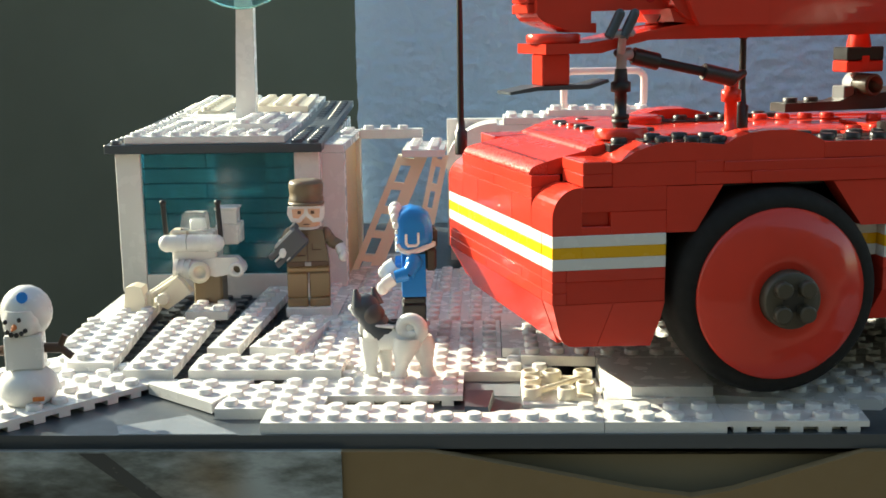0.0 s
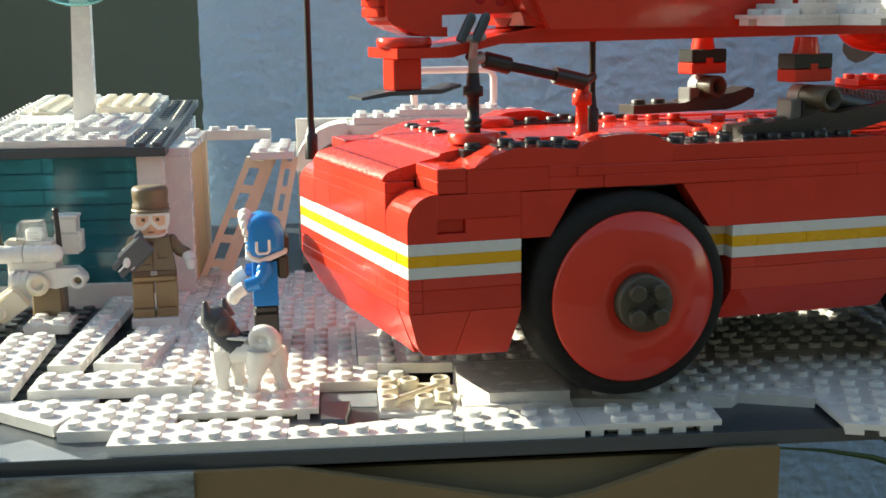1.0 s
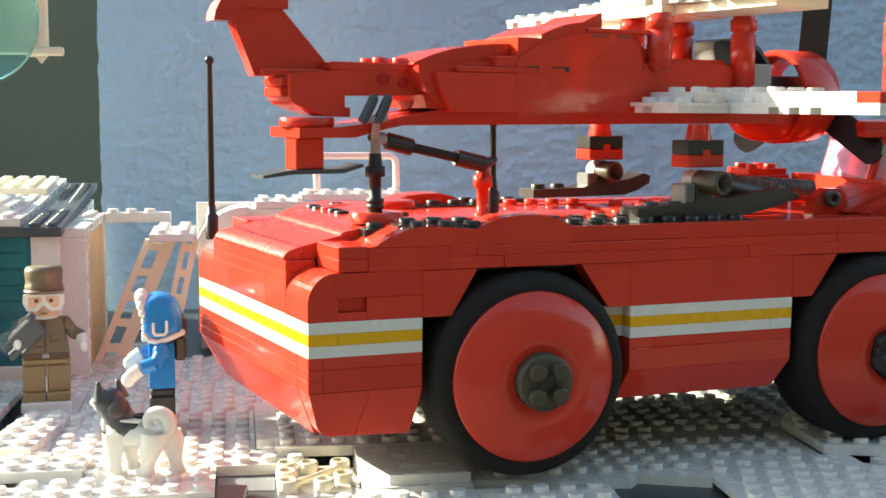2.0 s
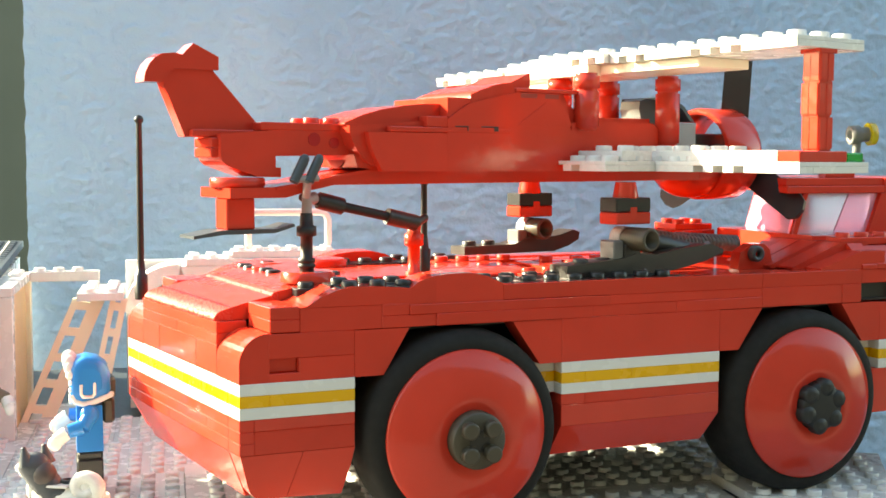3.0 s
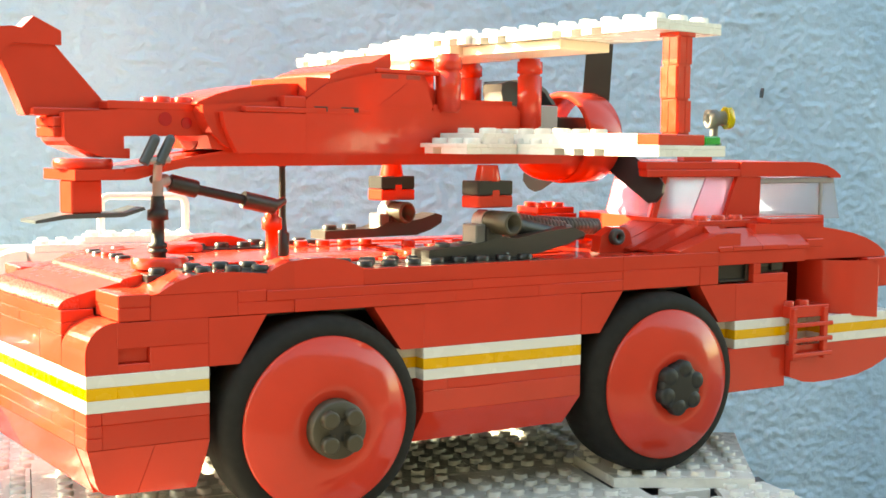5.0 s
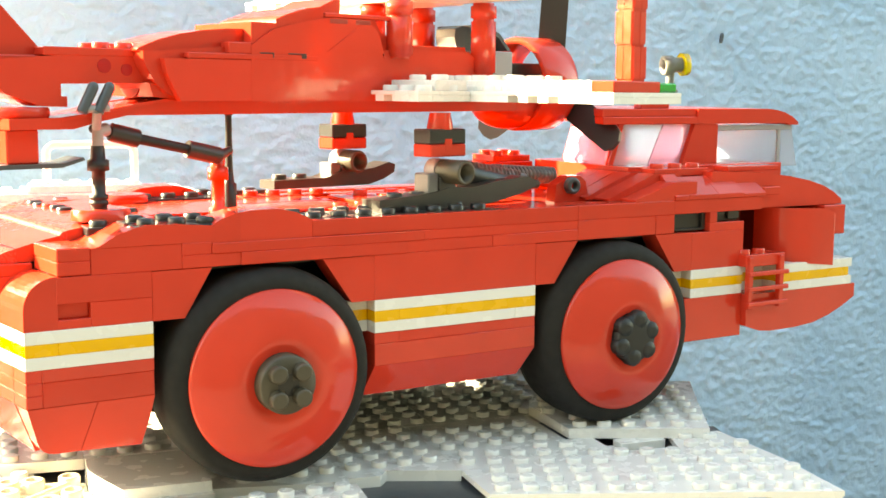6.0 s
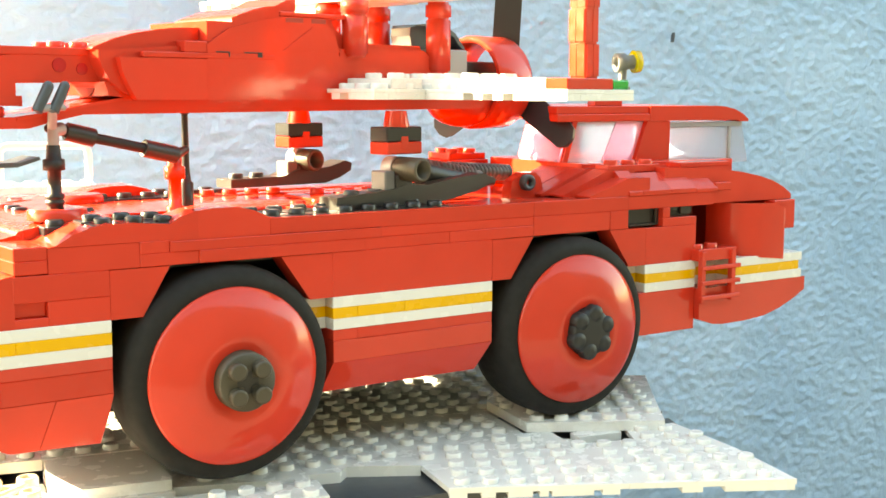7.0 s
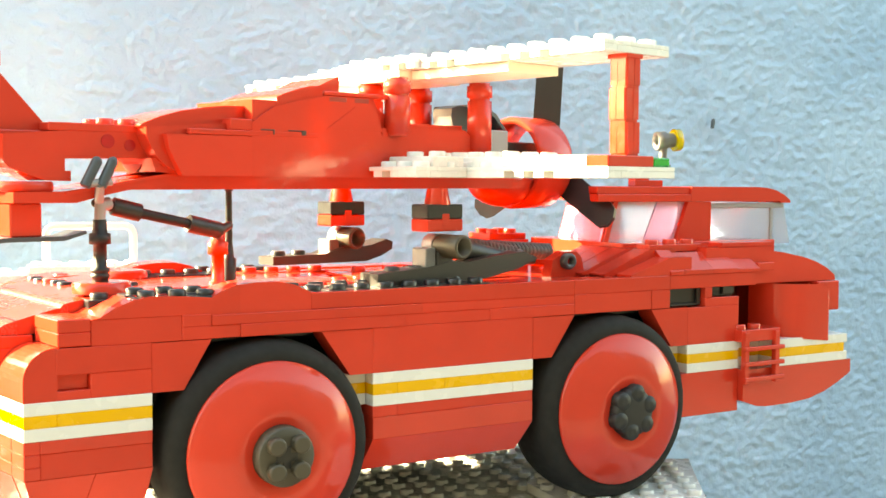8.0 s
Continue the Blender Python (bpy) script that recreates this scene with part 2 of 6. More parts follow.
for far in (False, True):
    for x0, x1, z0, z1 in SIDE:
        j = 0.012 * math.sin(7.3 * x0 + 3.1 * z0)
        j = -0.07 if (x0, z0) in ((6, 2.05), (7, 1.62)) else j
        y0, y1 = (j, 1.0) if not far else (11.0, 12.0 - j)
        mb = MB().box(x0, y0, z0, x1, y1, z1, 0.022)
        ka, kb = 0.004 * math.sin(17.7 * x0 + 5.3 * z1), 0.016 * math.sin(11.1 * x1 + 9.7 * z0)
        mb.v = [(x, y + ka * (x - (x0 + x1) / 2) + kb * (z - (z0 + z1) / 2), z) for x, y, z in mb.v]
        tp("brick", lean(mb) if x0 < 5 else mb, RED)
    def yy(a, b):
        return (a, b) if not far else (12 - b, 12 - a)
    # wheel-arch wedges
    for pts in ([(4, 0), (5.05, 0), (6, 1.6), (4, 1.6)], [(10, 1.6), (11.1, 0), (12, 0), (12, 1.6)],
                [(19, 0), (19.9, 0), (21, 1.6), (19, 1.6)], [(25, 1.6), (26.1, 0), (27, 0), (27, 1.6)]):
        tp("arch_wedge", MB().prism(pts, *yy(0.01, 1.0)), RED)
    # hump over the rear wheel
    tp("hump", MB().prism([(6, 2.4), (6.0, 2.95), (6.35, 3.18), (6.9, 3.35), (7, 3.36), (7, 2.4)], *yy(0, 1.4)), RED)
    tp("hump", MB().prism([(7, 2.4), (7, 3.36), (7.6, 3.42), (8.4, 3.42), (9.0, 3.28), (9.6, 3.0), (9.6, 2.4)], *yy(0.01, 1.4)), RED)
    # rear shoulder curve rising to the deck
    tp("shoulder", lean(MB().prism([(2.07, 2.45), (2.35, 2.5), (2.85, 2.8), (3.4, 3.0), (4, 3.1), (5, 3.06), (6, 2.98), (6, 2.45)], *yy(0.0, 2.2))), RED)
    tp("step_block", lean(MB().box(1.05, *yy(0.0, 2.0)[:1], 1.65, 2.07, yy(0.0, 2.0)[1], 2.08)), RED)
    tp("step_block", lean(MB().box(1.05, *yy(0.0, 2.0)[:1], 2.08, 2.07, yy(0.0, 2.0)[1], 2.5)), RED)
    # lower skirts, leaning inwards
    for pts_t, pts_b in (((12.0, 19.0, -2.4), (11.75, 18.55, -3.55)),):
        a0, a1, za = pts_t
        b0, b1, zb = pts_b
        i0, i1 = (0.0, 0.55) if not far else (12.0, 11.45)
        k0, k1 = (1.0, 1.2) if not far else (11.0, 10.8)
        v = [(a0, i0, za), (a1, i0, za), (a1, k0, za), (a0, k0, za), (b0, i1, zb), (b1, i1, zb), (b1, k1, zb), (b0, k1, zb)]
        f = [(0, 1, 2, 3), (7, 6, 5, 4), (4, 5, 1, 0), (5, 6, 2, 1), (6, 7, 3, 2), (7, 4, 0, 3)]
        if far:
            f = [q[::-1] for q in f]
        mb = MB().add(v, f)
        tp("skirt", mb, RED)
    # the stern's skirt: two pieces that meet on a slant, with a worn lower corner
    for prof in ([(0.02, -2.405), (2.16, -2.405), (1.78, -4.08), (1.0, -4.06), (0.8, -4.02), (0.64, -3.93), (0.53, -3.8), (0.43, -3.6)],
                 [(2.18, -2.405), (4.0, -2.405), (3.93, -3.1), (3.72, -4.16), (1.8, -4.08)]):
        n = len(prof)
        front = [(x, 0.34 * (-2.405 - z), z) for x, z in prof]
        back = [(x, 1.15, z) for x, z in prof]
        v = [(x, 12 - y if far else y, z) for x, y, z in front + back]
        f = [tuple(range(n)), tuple(range(2 * n - 1, n - 1, -1))] + [(i, n + i, n + (i + 1) % n, (i + 1) % n) for i in range(n)]
        tp("skirt", lean(MB().add(v, f if far else [q[::-1] for q in f])), RED)

# stripes on the sides: three thin plates each, with their joints
for far in (False, True):
    for x0, x1, cuts in ((0.0, 4.0, (1.0,)), (12.0, 19.0, (13.0, 15.0)), (27.0, 30.0, ())):
        for zz, material, nm in ((0.0, WHITE, "white_stripe"), (-0.4, YELLOW, "yellow_stripe"), (-0.8, WHITE, "white_stripe")):
            edges = [x0, *(cuts if nm == "yellow_stripe" else ((x1 - 0.95,) if zz < -0.7 and x0 == 12 else ())), x1]
            for a, b in zip(edges, edges[1:]):
                y0, y1 = (-0.012, 1.0) if not far else (11.0, 12.012)
                mb = MB().box(a, y0, zz - 0.4, b, y1, zz, 0.02)
                tp(nm, lean(mb) if x0 < 5 else mb, material)
    for x0 in (11.2, 26.2):
        for zz, material in ((0.0, WHITE), (-0.4, YELLOW), (-0.8, WHITE)):
            y0, y1 = (0.55, 1.4) if not far else (10.6, 11.45)
            tp("stripe_return", MB().box(x0, y0, zz - 0.4, x0 + 0.79, y1, zz, 0.02), material)

# stern
for zz, material, nm in ((0.0, WHITE, "white_stripe"), (-0.4, YELLOW, "yellow_stripe"), (-0.8, WHITE, "white_stripe")):
    tp(nm, lean(MB().box(-0.012, 1.001, zz - 0.4, 0.9, 10.999, zz, 0.02)), material)
for (y0, y1, z0, z1) in ((1, 5, -1.6, -1.2), (5, 11, -1.6, -1.2), (1, 3, -2.0, -1.6), (3, 9, -2.0, -1.6), (9, 11, -2.0, -1.6),
                         (1, 7, -2.4, -2.0), (7, 11, -2.4, -2.0), (2, 4, 0, 1.05), (4, 8, 0, 1.05), (8, 10, 0, 1.05), (2, 6, 1.05, 1.45), (6, 10, 1.05, 1.45), (2, 10, 1.45, 1.85)):
    tp("brick", lean(MB().box(0.0, y0, z0, 1.0, y1, z1, 0.025)), RED)
for y0, z0 in ((0.0, -1.6), (11.0, -1.6), (0.0, -2.0), (11.0, -2.0), (0.0, -2.4), (11.0, -2.4)):
    tp("brick", lean(MB().box(0.0, y0, z0, 0.499, y0 + 1.0, z0 + 0.4, 0.025)), RED)
for y0, y1 in ((1.0, 4.0), (4.0, 8.0), (8.0, 11.0)):
    mb = MB().add([(0, y0, -2.4), (1.2, y0, -2.4), (1.2, y0, -4.0), (0.55, y0, -4.0), (0, y1, -2.4), (1.2, y1, -2.4), (1.2, y1, -4.0), (0.55, y1, -4.0)],
                  [(0, 1, 2, 3), (7, 6, 5, 4), (0, 3, 7, 4), (1, 5, 6, 2), (2, 6, 7, 3), (0, 4, 5, 1)])
    tp("stern_slope", lean(mb), RED)
for y0, y1 in ((0.0, 2.0), (10.0, 12.0)):
    arc = [(1 - math.cos(radians(a)), 0.62 + 1.03 * math.sin(radians(a))) for a in range(0, 91, 9)]
    tp("round_corner", lean(MB().prism([(0, 0), *arc, (1.03, 1.65), (1.03, 0)], y0 + 0.01, y1 - 0.01)), RED)
tp("side_slot", lean(MB().box(1.0, 0.25, 0.29, 2.05, 0.9, 0.79)), RED)
# hood: a worn rounded front, a low curved run, a second worn lip and the curve up to the deck
nose = [(0.0, 1.855), (0.0, 1.93), (0.03, 2.01), (0.09, 2.09), (0.18, 2.16), (0.3, 2.215), (0.45, 2.26), (0.62, 2.31), (0.62, 1.855)]
run = [(0.625, 1.86), (0.625, 2.31), (0.95, 2.405), (1.4, 2.53), (1.9, 2.65), (1.9, 1.86)]
lip = [(1.905, 2.3), (1.905, 2.63), (1.92, 2.69), (1.96, 2.735), (2.03, 2.77), (2.14, 2.80), (2.14, 2.3)]
rise = [(2.145, 2.3), (2.145, 2.80), (2.6, 2.885), (3.2, 2.98), (4.0, 3.06), (4.8, 3.1), (4.8, 2.3)]
for nm, prof, material, note, cuts in (("hood_lip", nose, RED_WORN, "worn rounded edge of the hood", (2.21, 3.2, 4.3, 5.0, 6.2, 7.1, 8.4, 9.79)),
                                       ("hood_curve", run, RED, "", (2.21, 4.0, 6.0, 8.0, 9.79)),
                                       ("hood_lip", lip, RED_WORN, "worn rounded edge of the hood", (2.21, 3.9, 5.6, 7.2, 8.6, 9.79)),
                                       ("hood_curve", rise, RED, "", (2.21, 4.0, 6.0, 8.0, 9.79))):
    for y0, y1 in zip(cuts, cuts[1:]):
        mb = MB().prism(prof, y0 + 0.006, y1 - 0.006, smooth=len(prof) > 7)
        tp(nm, lean(mb), material, label=note)

# deck with its studs
deck = MB().box(4.8, 2.2, 2.6, 25, 9.8, 2.9, 0.02)
deck.box(6.0, 1.0, 2.4, 25, 2.2, 2.92, 0.02).box(6.0, 9.8, 2.4, 25, 11, 2.92, 0.02)
tp("deck", deck, RED)
for i, (x0, x1, y0, y1) in enumerate(((5, 9, 4, 8), (9, 13, 3.2, 6), (9.5, 13.5, 6.5, 9), (14, 17, 4, 8), (17.5, 20, 3, 7))):
    tp("deck_tile", MB().box(x0, y0, 2.9, x1, y1, 2.98 + 0.04 * (i % 2), 0.03), RED)
def stud_strip(name, cells, z, material, label=""):
    for x, y in cells:
        mb = MB().box(x - 0.47, y - 0.47, z - 0.35, x + 0.47, y + 0.47, z, 0.03)
        mb.cyl(x, y, z - 0.01, z + 0.2, 0.3, 14, c=0.05)
        tp(name, mb, material, label=label)
TRIM = [(2.75, 10.5, 2.86), (2.75, 9.5, 2.86), (3.75, 10.6, 2.92), (3.0, 7.9, 2.9), (3.0, 6.9, 2.9), (3.25, 4.9, 2.98), (3.5, 4.2, 2.98), (2.9, 2.1, 2.9), (3.75, 3.5, 3.0), (4.62, 4.4, 3.02)]
TRIM += [(3.9, 1.45, 3.08), (4.0, 0.55, 3.05), (4.9, 1.5, 3.08), (5.05, 0.62, 3.04), (5.9, 1.55, 3.06), (6.0, 0.6, 3.02), (6.95, 1.85, 3.02)]
TRIM += [(x, 10.1, 2.98) for x in (6.9, 7.9, 8.87, 9.88, 10.87, 11.88)] + [(x, 11.0, 3.0) for x in (6.6, 7.7, 8.65, 9.7, 10.7, 11.75)]
TRIM += [(10.0 + 0.97 * i, 0.75, 2.99) for i in range(8)] + [(9.6 + 0.97 * i, 1.75, 3.01) for i in range(8)]
for x, y, z in TRIM:
    stud_strip("stud_trim", [(x, y)], z, BLACK, "glossy black studded trim")
for x, y, z in [(2.88, 8.65, 2.9), (4.0, 2.75, 3.0), (15.4, 7.7, 3.04), (15.5, 5.6, 3.03), (16.5, 5.7, 3.04), (12.2, 3.1, 3.02), (13.15, 3.2, 3.03)] + [(11.1 + k, 9.25, 3.02) for k in range(4)]:
    stud_strip("stud_plate", [(x, y)], z, RED)
stud_strip("stud_plate", [(x + 0.5, y) for x in range(14, 17) for y in (3.3, 4.3)], 3.02, RED)
stud_strip("stud_plate", [(x + 0.5, 7.0) for x in range(16, 20)], 3.08, RED)
tp("turntable", MB().lathe([(0.98, 0), (0.98, 0.3), (0.9, 0.38)], 3.3, 3.2, 3.0, 28), RED)
tp("turntable", MB().lathe([(0.95, 0), (0.95, 0.22), (0.8, 0.32)], 5.8, 9.2, 2.98, 28), RED)

# support arm under the plane's tail
arm = tp("support_arm", MB().lathe([(0.27, 0), (0.27, 0.12), (0.32, 0.15), (0.32, 0.26), (0.26, 0.29), (0.32, 0.34), (0.32, 0.46), (0.22, 0.5), (0.22, 1.25), (0.36, 1.28), (0.36, 1.62), (0.25, 1.66), (0.22, 2.1)], 3.2, 3.0, 3.38, 16), MATT_BLACK)
tp("clip", MB().rod((3.2, 3.0, 5.3), (3.2, 2.9, 6.1), 0.19).rod((3.2, 2.95, 5.95), (3.55, 3.1, 6.02), 0.22), LGREY, arm, "pale grey clip")
for x in (2.45, 2.98):
    tp("clip_finger", MB().rod((x, 2.0, 6.6), (x + 0.42, 2.1, 7.4), 0.18).sphere(x + 0.42, 2.1, 7.4, 0.18, n=12), DGREY, arm, "dark grey clip finger")
tp("clip_bridge", MB().rod((2.62, 2.05, 6.7), (3.35, 2.05, 6.75), 0.13).rod((3.05, 2.5, 6.1), (2.95, 2.0, 6.65), 0.15), LGREY, arm)
tp("rod", MB().rod((4.6, 3.27, 5.69), (6.45, 3.3, 5.28), 0.18, 14), MATT_BLACK, arm, "black bar between the hinges")
for a, b, c, d in (((3.7, 3.25, 5.92), (4.66, 3.27, 5.68), (3.12, 3.2, 6.03), 0.0), ((6.38, 3.3, 5.3), (7.6, 3.45, 5.02), (8.02, 3.6, 5.2), 0.1)):
    k = MB().rod(a, b, 0.31, 8)
    e = a if d == 0.0 else b
    k.rod(e, c, 0.2, 10, 0.14).sphere(*c, 0.15, n=10)
    tp("hinge", k, SKI, arm, "dark grey hinge sleeve")
tp("post", MB().lathe([(0.34, 0), (0.34, 0.18), (0.23, 0.22), (0.23, 1.15), (0.37, 1.2), (0.37, 1.62), (0.26, 1.66), (0.26, 2.0)], 7.75, 4.0, 2.95, 20), RED, arm, "red round post")

# antennas
for x, y, z0, z1 in ((-1.35, 11.3, 1.65, 9.1), (8.56, 5.0, 2.9, 6.7)):
    a = MB().lathe([(0.27, 0), (0.27, 1.0), (0.19, 1.05), (0.14, 1.6), (0.12, z1 - z0 - 0.25)], x, y, z0, 12).sphere(x, y, z1 - 0.15, 0.19)
    tp("antenna", a, BLACK, label="thin black whip antenna")

# wheels
def wheel(x, side, turn=0.0, knobbed=False):
    y = -0.4 if side < 0 else 12.4
    m0 = Matrix.Translation((x, y, -2.25)) @ Matrix.Rotation(radians(turn), 4, "Z") @ Matrix.Rotation(radians(90 if side < 0 else -90), 4, "X")
    tyre = MB().lathe([(2.9, 0.02), (3.15, 0.05), (3.32, 0.03), (3.48, -0.06), (3.62, -0.22), (3.70, -0.45), (3.74, -0.8), (3.75, -1.3), (3.74, -1.9), (3.66, -2.3), (3.4, -2.5), (2.5, -2.5)], n=56, m=m0)
    w = tp("wheel", tyre, RUBBER, label="black rubber tyre behind a red dish")
    dish = MB().lathe([(3.0, -0.02), (3.05, 0.05), (3.04, 0.12), (2.97, 0.19), (2.75, 0.31), (2.45, 0.45), (2.1, 0.58), (1.8, 0.67), (1.55, 0.715), (1.4, 0.72), (1.25, 0.70), (1.14, 0.655), (1.06, 0.64), (1.01, 0.63)], n=72, m=m0, cap=False)
    part("dish", dish, RED, w, "glossy red dish cover", TO)
    if not knobbed:
        hub = MB().lathe([(1.0, 0.3), (1.0, 1.08), (0.95, 1.13), (0.5, 1.13)], n=32, m=m0)
        for a in range(4):
            t = m0 @ Matrix.Rotation(radians(45 + 90 * a), 4, "Z")
            hub.lathe([(0.3, 1.12), (0.3, 1.42), (0.27, 1.46), (0.2, 1.46)], 0.61, 0, 0, 18, t)
        part("hub", hub, HUB, w, "dark grey round plate with four studs", TO)
        cross = MB()
        for a in (0, 90):
            t = m0 @ Matrix.Rotation(radians(a), 4, "Z")
            cross.box(-0.38, -0.14, 1.0, 0.38, 0.14, 1.148 + 0.001 * (a > 0), 0.005, t)
        part("axle_hole", cross, BLACK, w, "black cross-shaped axle hole", TO)
    else:
        hub = MB().lathe([(0.95, 0.3), (0.95, 0.92), (0.88, 1.0), (0.5, 1.06), (0.2, 1.06)], n=28, m=m0)
        for a in range(6):
            t = m0 @ Matrix.Rotation(radians(20 + 60 * a), 4, "Z")
            hub.lathe([(0.36, 0.4), (0.36, 0.98), (0.31, 1.06), (0.12, 1.08)], 0.76, 0, 0, 16, t)
        part("hub", hub, MATT_BLACK, w, "matt black hub with six rounded lobes", TO)


for x, turn in ((8.0, 0.0), (23.0, -0.5)):
    wheel(x, -1, turn, x > 20)
    wheel(x, 1)

# front: ladder, bumper, fender, hood
lad = tp("ladder", MB().box(29.75, -0.45, -0.02, 32.1, 0.68, 0.5, 0.03).studs([30.1, 31.0], [0.1], 0.5), RED, label="small red boarding ladder")
for x in (29.8, 31.65):
    tp("rail", MB().box(x, -0.62, -1.85, x + 0.26, -0.34, 0.42, 0.03), RED, lad)
for z in (-1.72, -1.06, -0.4):
    tp("rung", MB().box(29.75, -0.7, z, 32.15, -0.5, z + 0.19, 0.03), RED, lad)
tp("recess", MB().box(30.0, 0.9, -2.3, 33.0, 1.5, 0.2, 0.02).box(30.0, 1.5, 0.0, 33.0, 4.2, 0.2, 0.02), RED)
# Besides its depth, the hollow gets its shade from the darker red.
tp("recess_back", MB().box(29.0, 3.2, 0.0, 34.5, 3.5, 2.4, 0.02).box(29.4, 0.95, 0.2, 29.95, 3.2, 2.4, 0.02).box(33.0, 1.9, 0.2, 33.4, 3.2, 2.4, 0.02), SHADE_RED, label="hollow behind the fender, its shade put into a darker red")
tp("recess_bar", MB().box(30.6, 1.6, 0.2, 31.1, 2.1, 2.4, 0.03).box(30.4, 1.5, 1.1, 31.4, 2.3, 1.4, 0.03), RED)
vent = tp("vent", MB().box(26.03, 0.42, 1.63, 28.0, 0.95, 2.4, 0.01).box(28.42, 0.42, 1.96, 29.98, 0.95, 2.4, 0.01), BLACK, label="dark grille opening")
for x0, x1, z0, z1 in ((26.05, 26.3, 1.66, 2.38), (27.8, 27.98, 1.66, 2.38), (26.31, 27.79, 1.64, 1.74), (28.45, 29.1, 2.22, 2.39), (29.3, 29.95, 2.05, 2.39)):
    tp("grille_bar", MB().box(x0, 0.28, z0, x1, 0.41, z1, 0.02), SKI, vent, "dark grey grille bar")
low = [(30.01, -2.62), (30.85, -2.9), (31.5, -2.97), (33.0, -2.95), (34.2, -2.85), (35.2, -2.6), (36.1, -2.25), (36.9, -1.85), (36.9, -1.25), (30.01, -1.25)]
tp("bumper", MB().prism(low, -0.3, 12.3), RED)
for zz, material, nm in ((-0.05, WHITE, "white_stripe"), (-0.45, YELLOW, "yellow_stripe"), (-0.85, WHITE, "white_stripe")):
    tp(nm, MB().box(32.0, -0.3, zz - 0.4, 36.35 + (0.3 if material == WHITE else 0.1), 12.3, zz, 0.02), material)
    tp("stripe_return", MB().box(30.0, 0.7, zz - 0.4, 31.99, 1.4, zz, 0.02), material)
# fender: a plate that curves back into the hollow
plan = [(35.32, 1.5, 2.0), (35.32, -0.34, 2.0), (35.26, -0.34, 2.12), (35.1, -0.34, 2.24), (34.8, -0.34, 2.3), (33.9, -0.34, 2.32), (33.45, -0.26, 2.33), (33.05, -0.05, 2.34), (32.75, 0.28, 2.35), (32.55, 0.7, 2.35), (32.45, 1.2, 2.35), (32.42, 1.8, 2.35)]
n = len(plan)
fv = [(x, y, -0.3 + (35.3 - x) * 0.11) for x, y, z in plan] + [(x, y, z) for x, y, z in plan]
fen = MB().add(fv, [(i, n + i, n + i + 1, i + 1) for i in range(n - 1)], True)
fen.add(fv, [tuple(range(n)), tuple(range(2 * n - 1, n - 1, -1)), (n - 1, 2 * n - 1, n, 0)])
tp("fender", fen, RED, label="red fender plate curving into the hollow")
tp("fender", MB().prism([(31.7, 2.35), (35.2, 2.15), (35.2, -0.15), (33.0, -0.04), (32.2, 0.02)], 10.8, 12.25), RED)
tp("fender_edge", MB().box(35.36, 0.0, 0.02, 35.7, 0.9, 1.35, 0.04), RED)
tp("nose", MB().box(35.2, 0.8, -0.1, 36.3, 11.2, 2.3, 0.04), RED)
tp("nose_plate", MB().box(35.3, 0.3, 1.0, 36.75, 11.7, 2.35, 0.04).studs([36.05], [1.0, 2.0, 3.0, 9.0, 10.0, 11.0], 2.35), RED)
hood = [(28.6, 2.4), (28.6, 4.05), (30.5, 4.0), (32.0, 3.9), (33.4, 3.72), (34.6, 3.5), (35.5, 3.25), (36.2, 2.95), (36.75, 2.6), (36.8, 2.36)]
for k in range(5):
    tp("hood_piece", MB().prism(hood, 0.6 + 2.16 * k, 2.74 + 2.16 * k), RED)
# stepped slopes from the deck up to the cowl
for k, (y0, y1, x0, xt) in enumerate(((0.02, 0.98, 23.9, 26.0), (1.0, 1.98, 23.3, 25.7), (2.0, 2.98, 22.9, 25.3), (3.0, 3.98, 22.9, 25.2), (4.0, 4.98, 22.9, 25.2))):
    zt = 3.72 if k == 0 else 4.02
    tp("slope_brick", MB().prism([(x0, 2.985), (x0, 3.06), (xt, zt), (27.2, zt), (27.2, 2.985)], y0, y1), RED)
for x0, x1, z0, y1, z1 in ((26.0, 26.75, 3.02, 0.95, 3.98), (26.77, 28.4, 3.05, 1.0, 3.86), (28.42, 29.9, 3.05, 1.0, 3.86), (29.92, 31.2, 3.0, 0.95, 3.74)):
    c = 0.02
    v = [(x0, -0.04, 2.99), (x1, -0.04, 2.99), (x1, y1, 2.99), (x0, y1, 2.99), (x0, -0.04, z0 + 0.12), (x1, -0.04, z0 + 0.12), (x1, y1 - c, z1), (x0, y1 - c, z1), (x1, y1 + 0.5, z1), (x0, y1 + 0.5, z1), (x1, y1 + 0.5, 2.99), (x0, y1 + 0.5, 2.99)]
    f = [(0, 1, 5, 4), (4, 5, 6, 7), (7, 6, 8, 9), (9, 8, 10, 11), (0, 11, 10, 1), (1, 10, 8, 6, 5), (0, 4, 7, 9, 11)]
    tp("cheek_slope", MB().add(v, f), RED)
tp("cowl_step", MB().box(31.22, 0.1, 2.99, 32.2, 1.6, 3.35, 0.03), RED)
tp("cowl", MB().box(25.6, 2.6, 2.92, 34.9, 9.4, 4.2, 0.03), RED)
tp("cowl_plate", MB().box(25.9, 1.2, 3.88, 28.9, 2.1, 4.2, 0.03).studs([26.4, 27.4, 28.4], [1.65], 4.2), RED)
tp("cowl_plate", MB().box(29.9, 1.0, 4.0, 33.0, 1.9, 4.22, 0.03), RED)


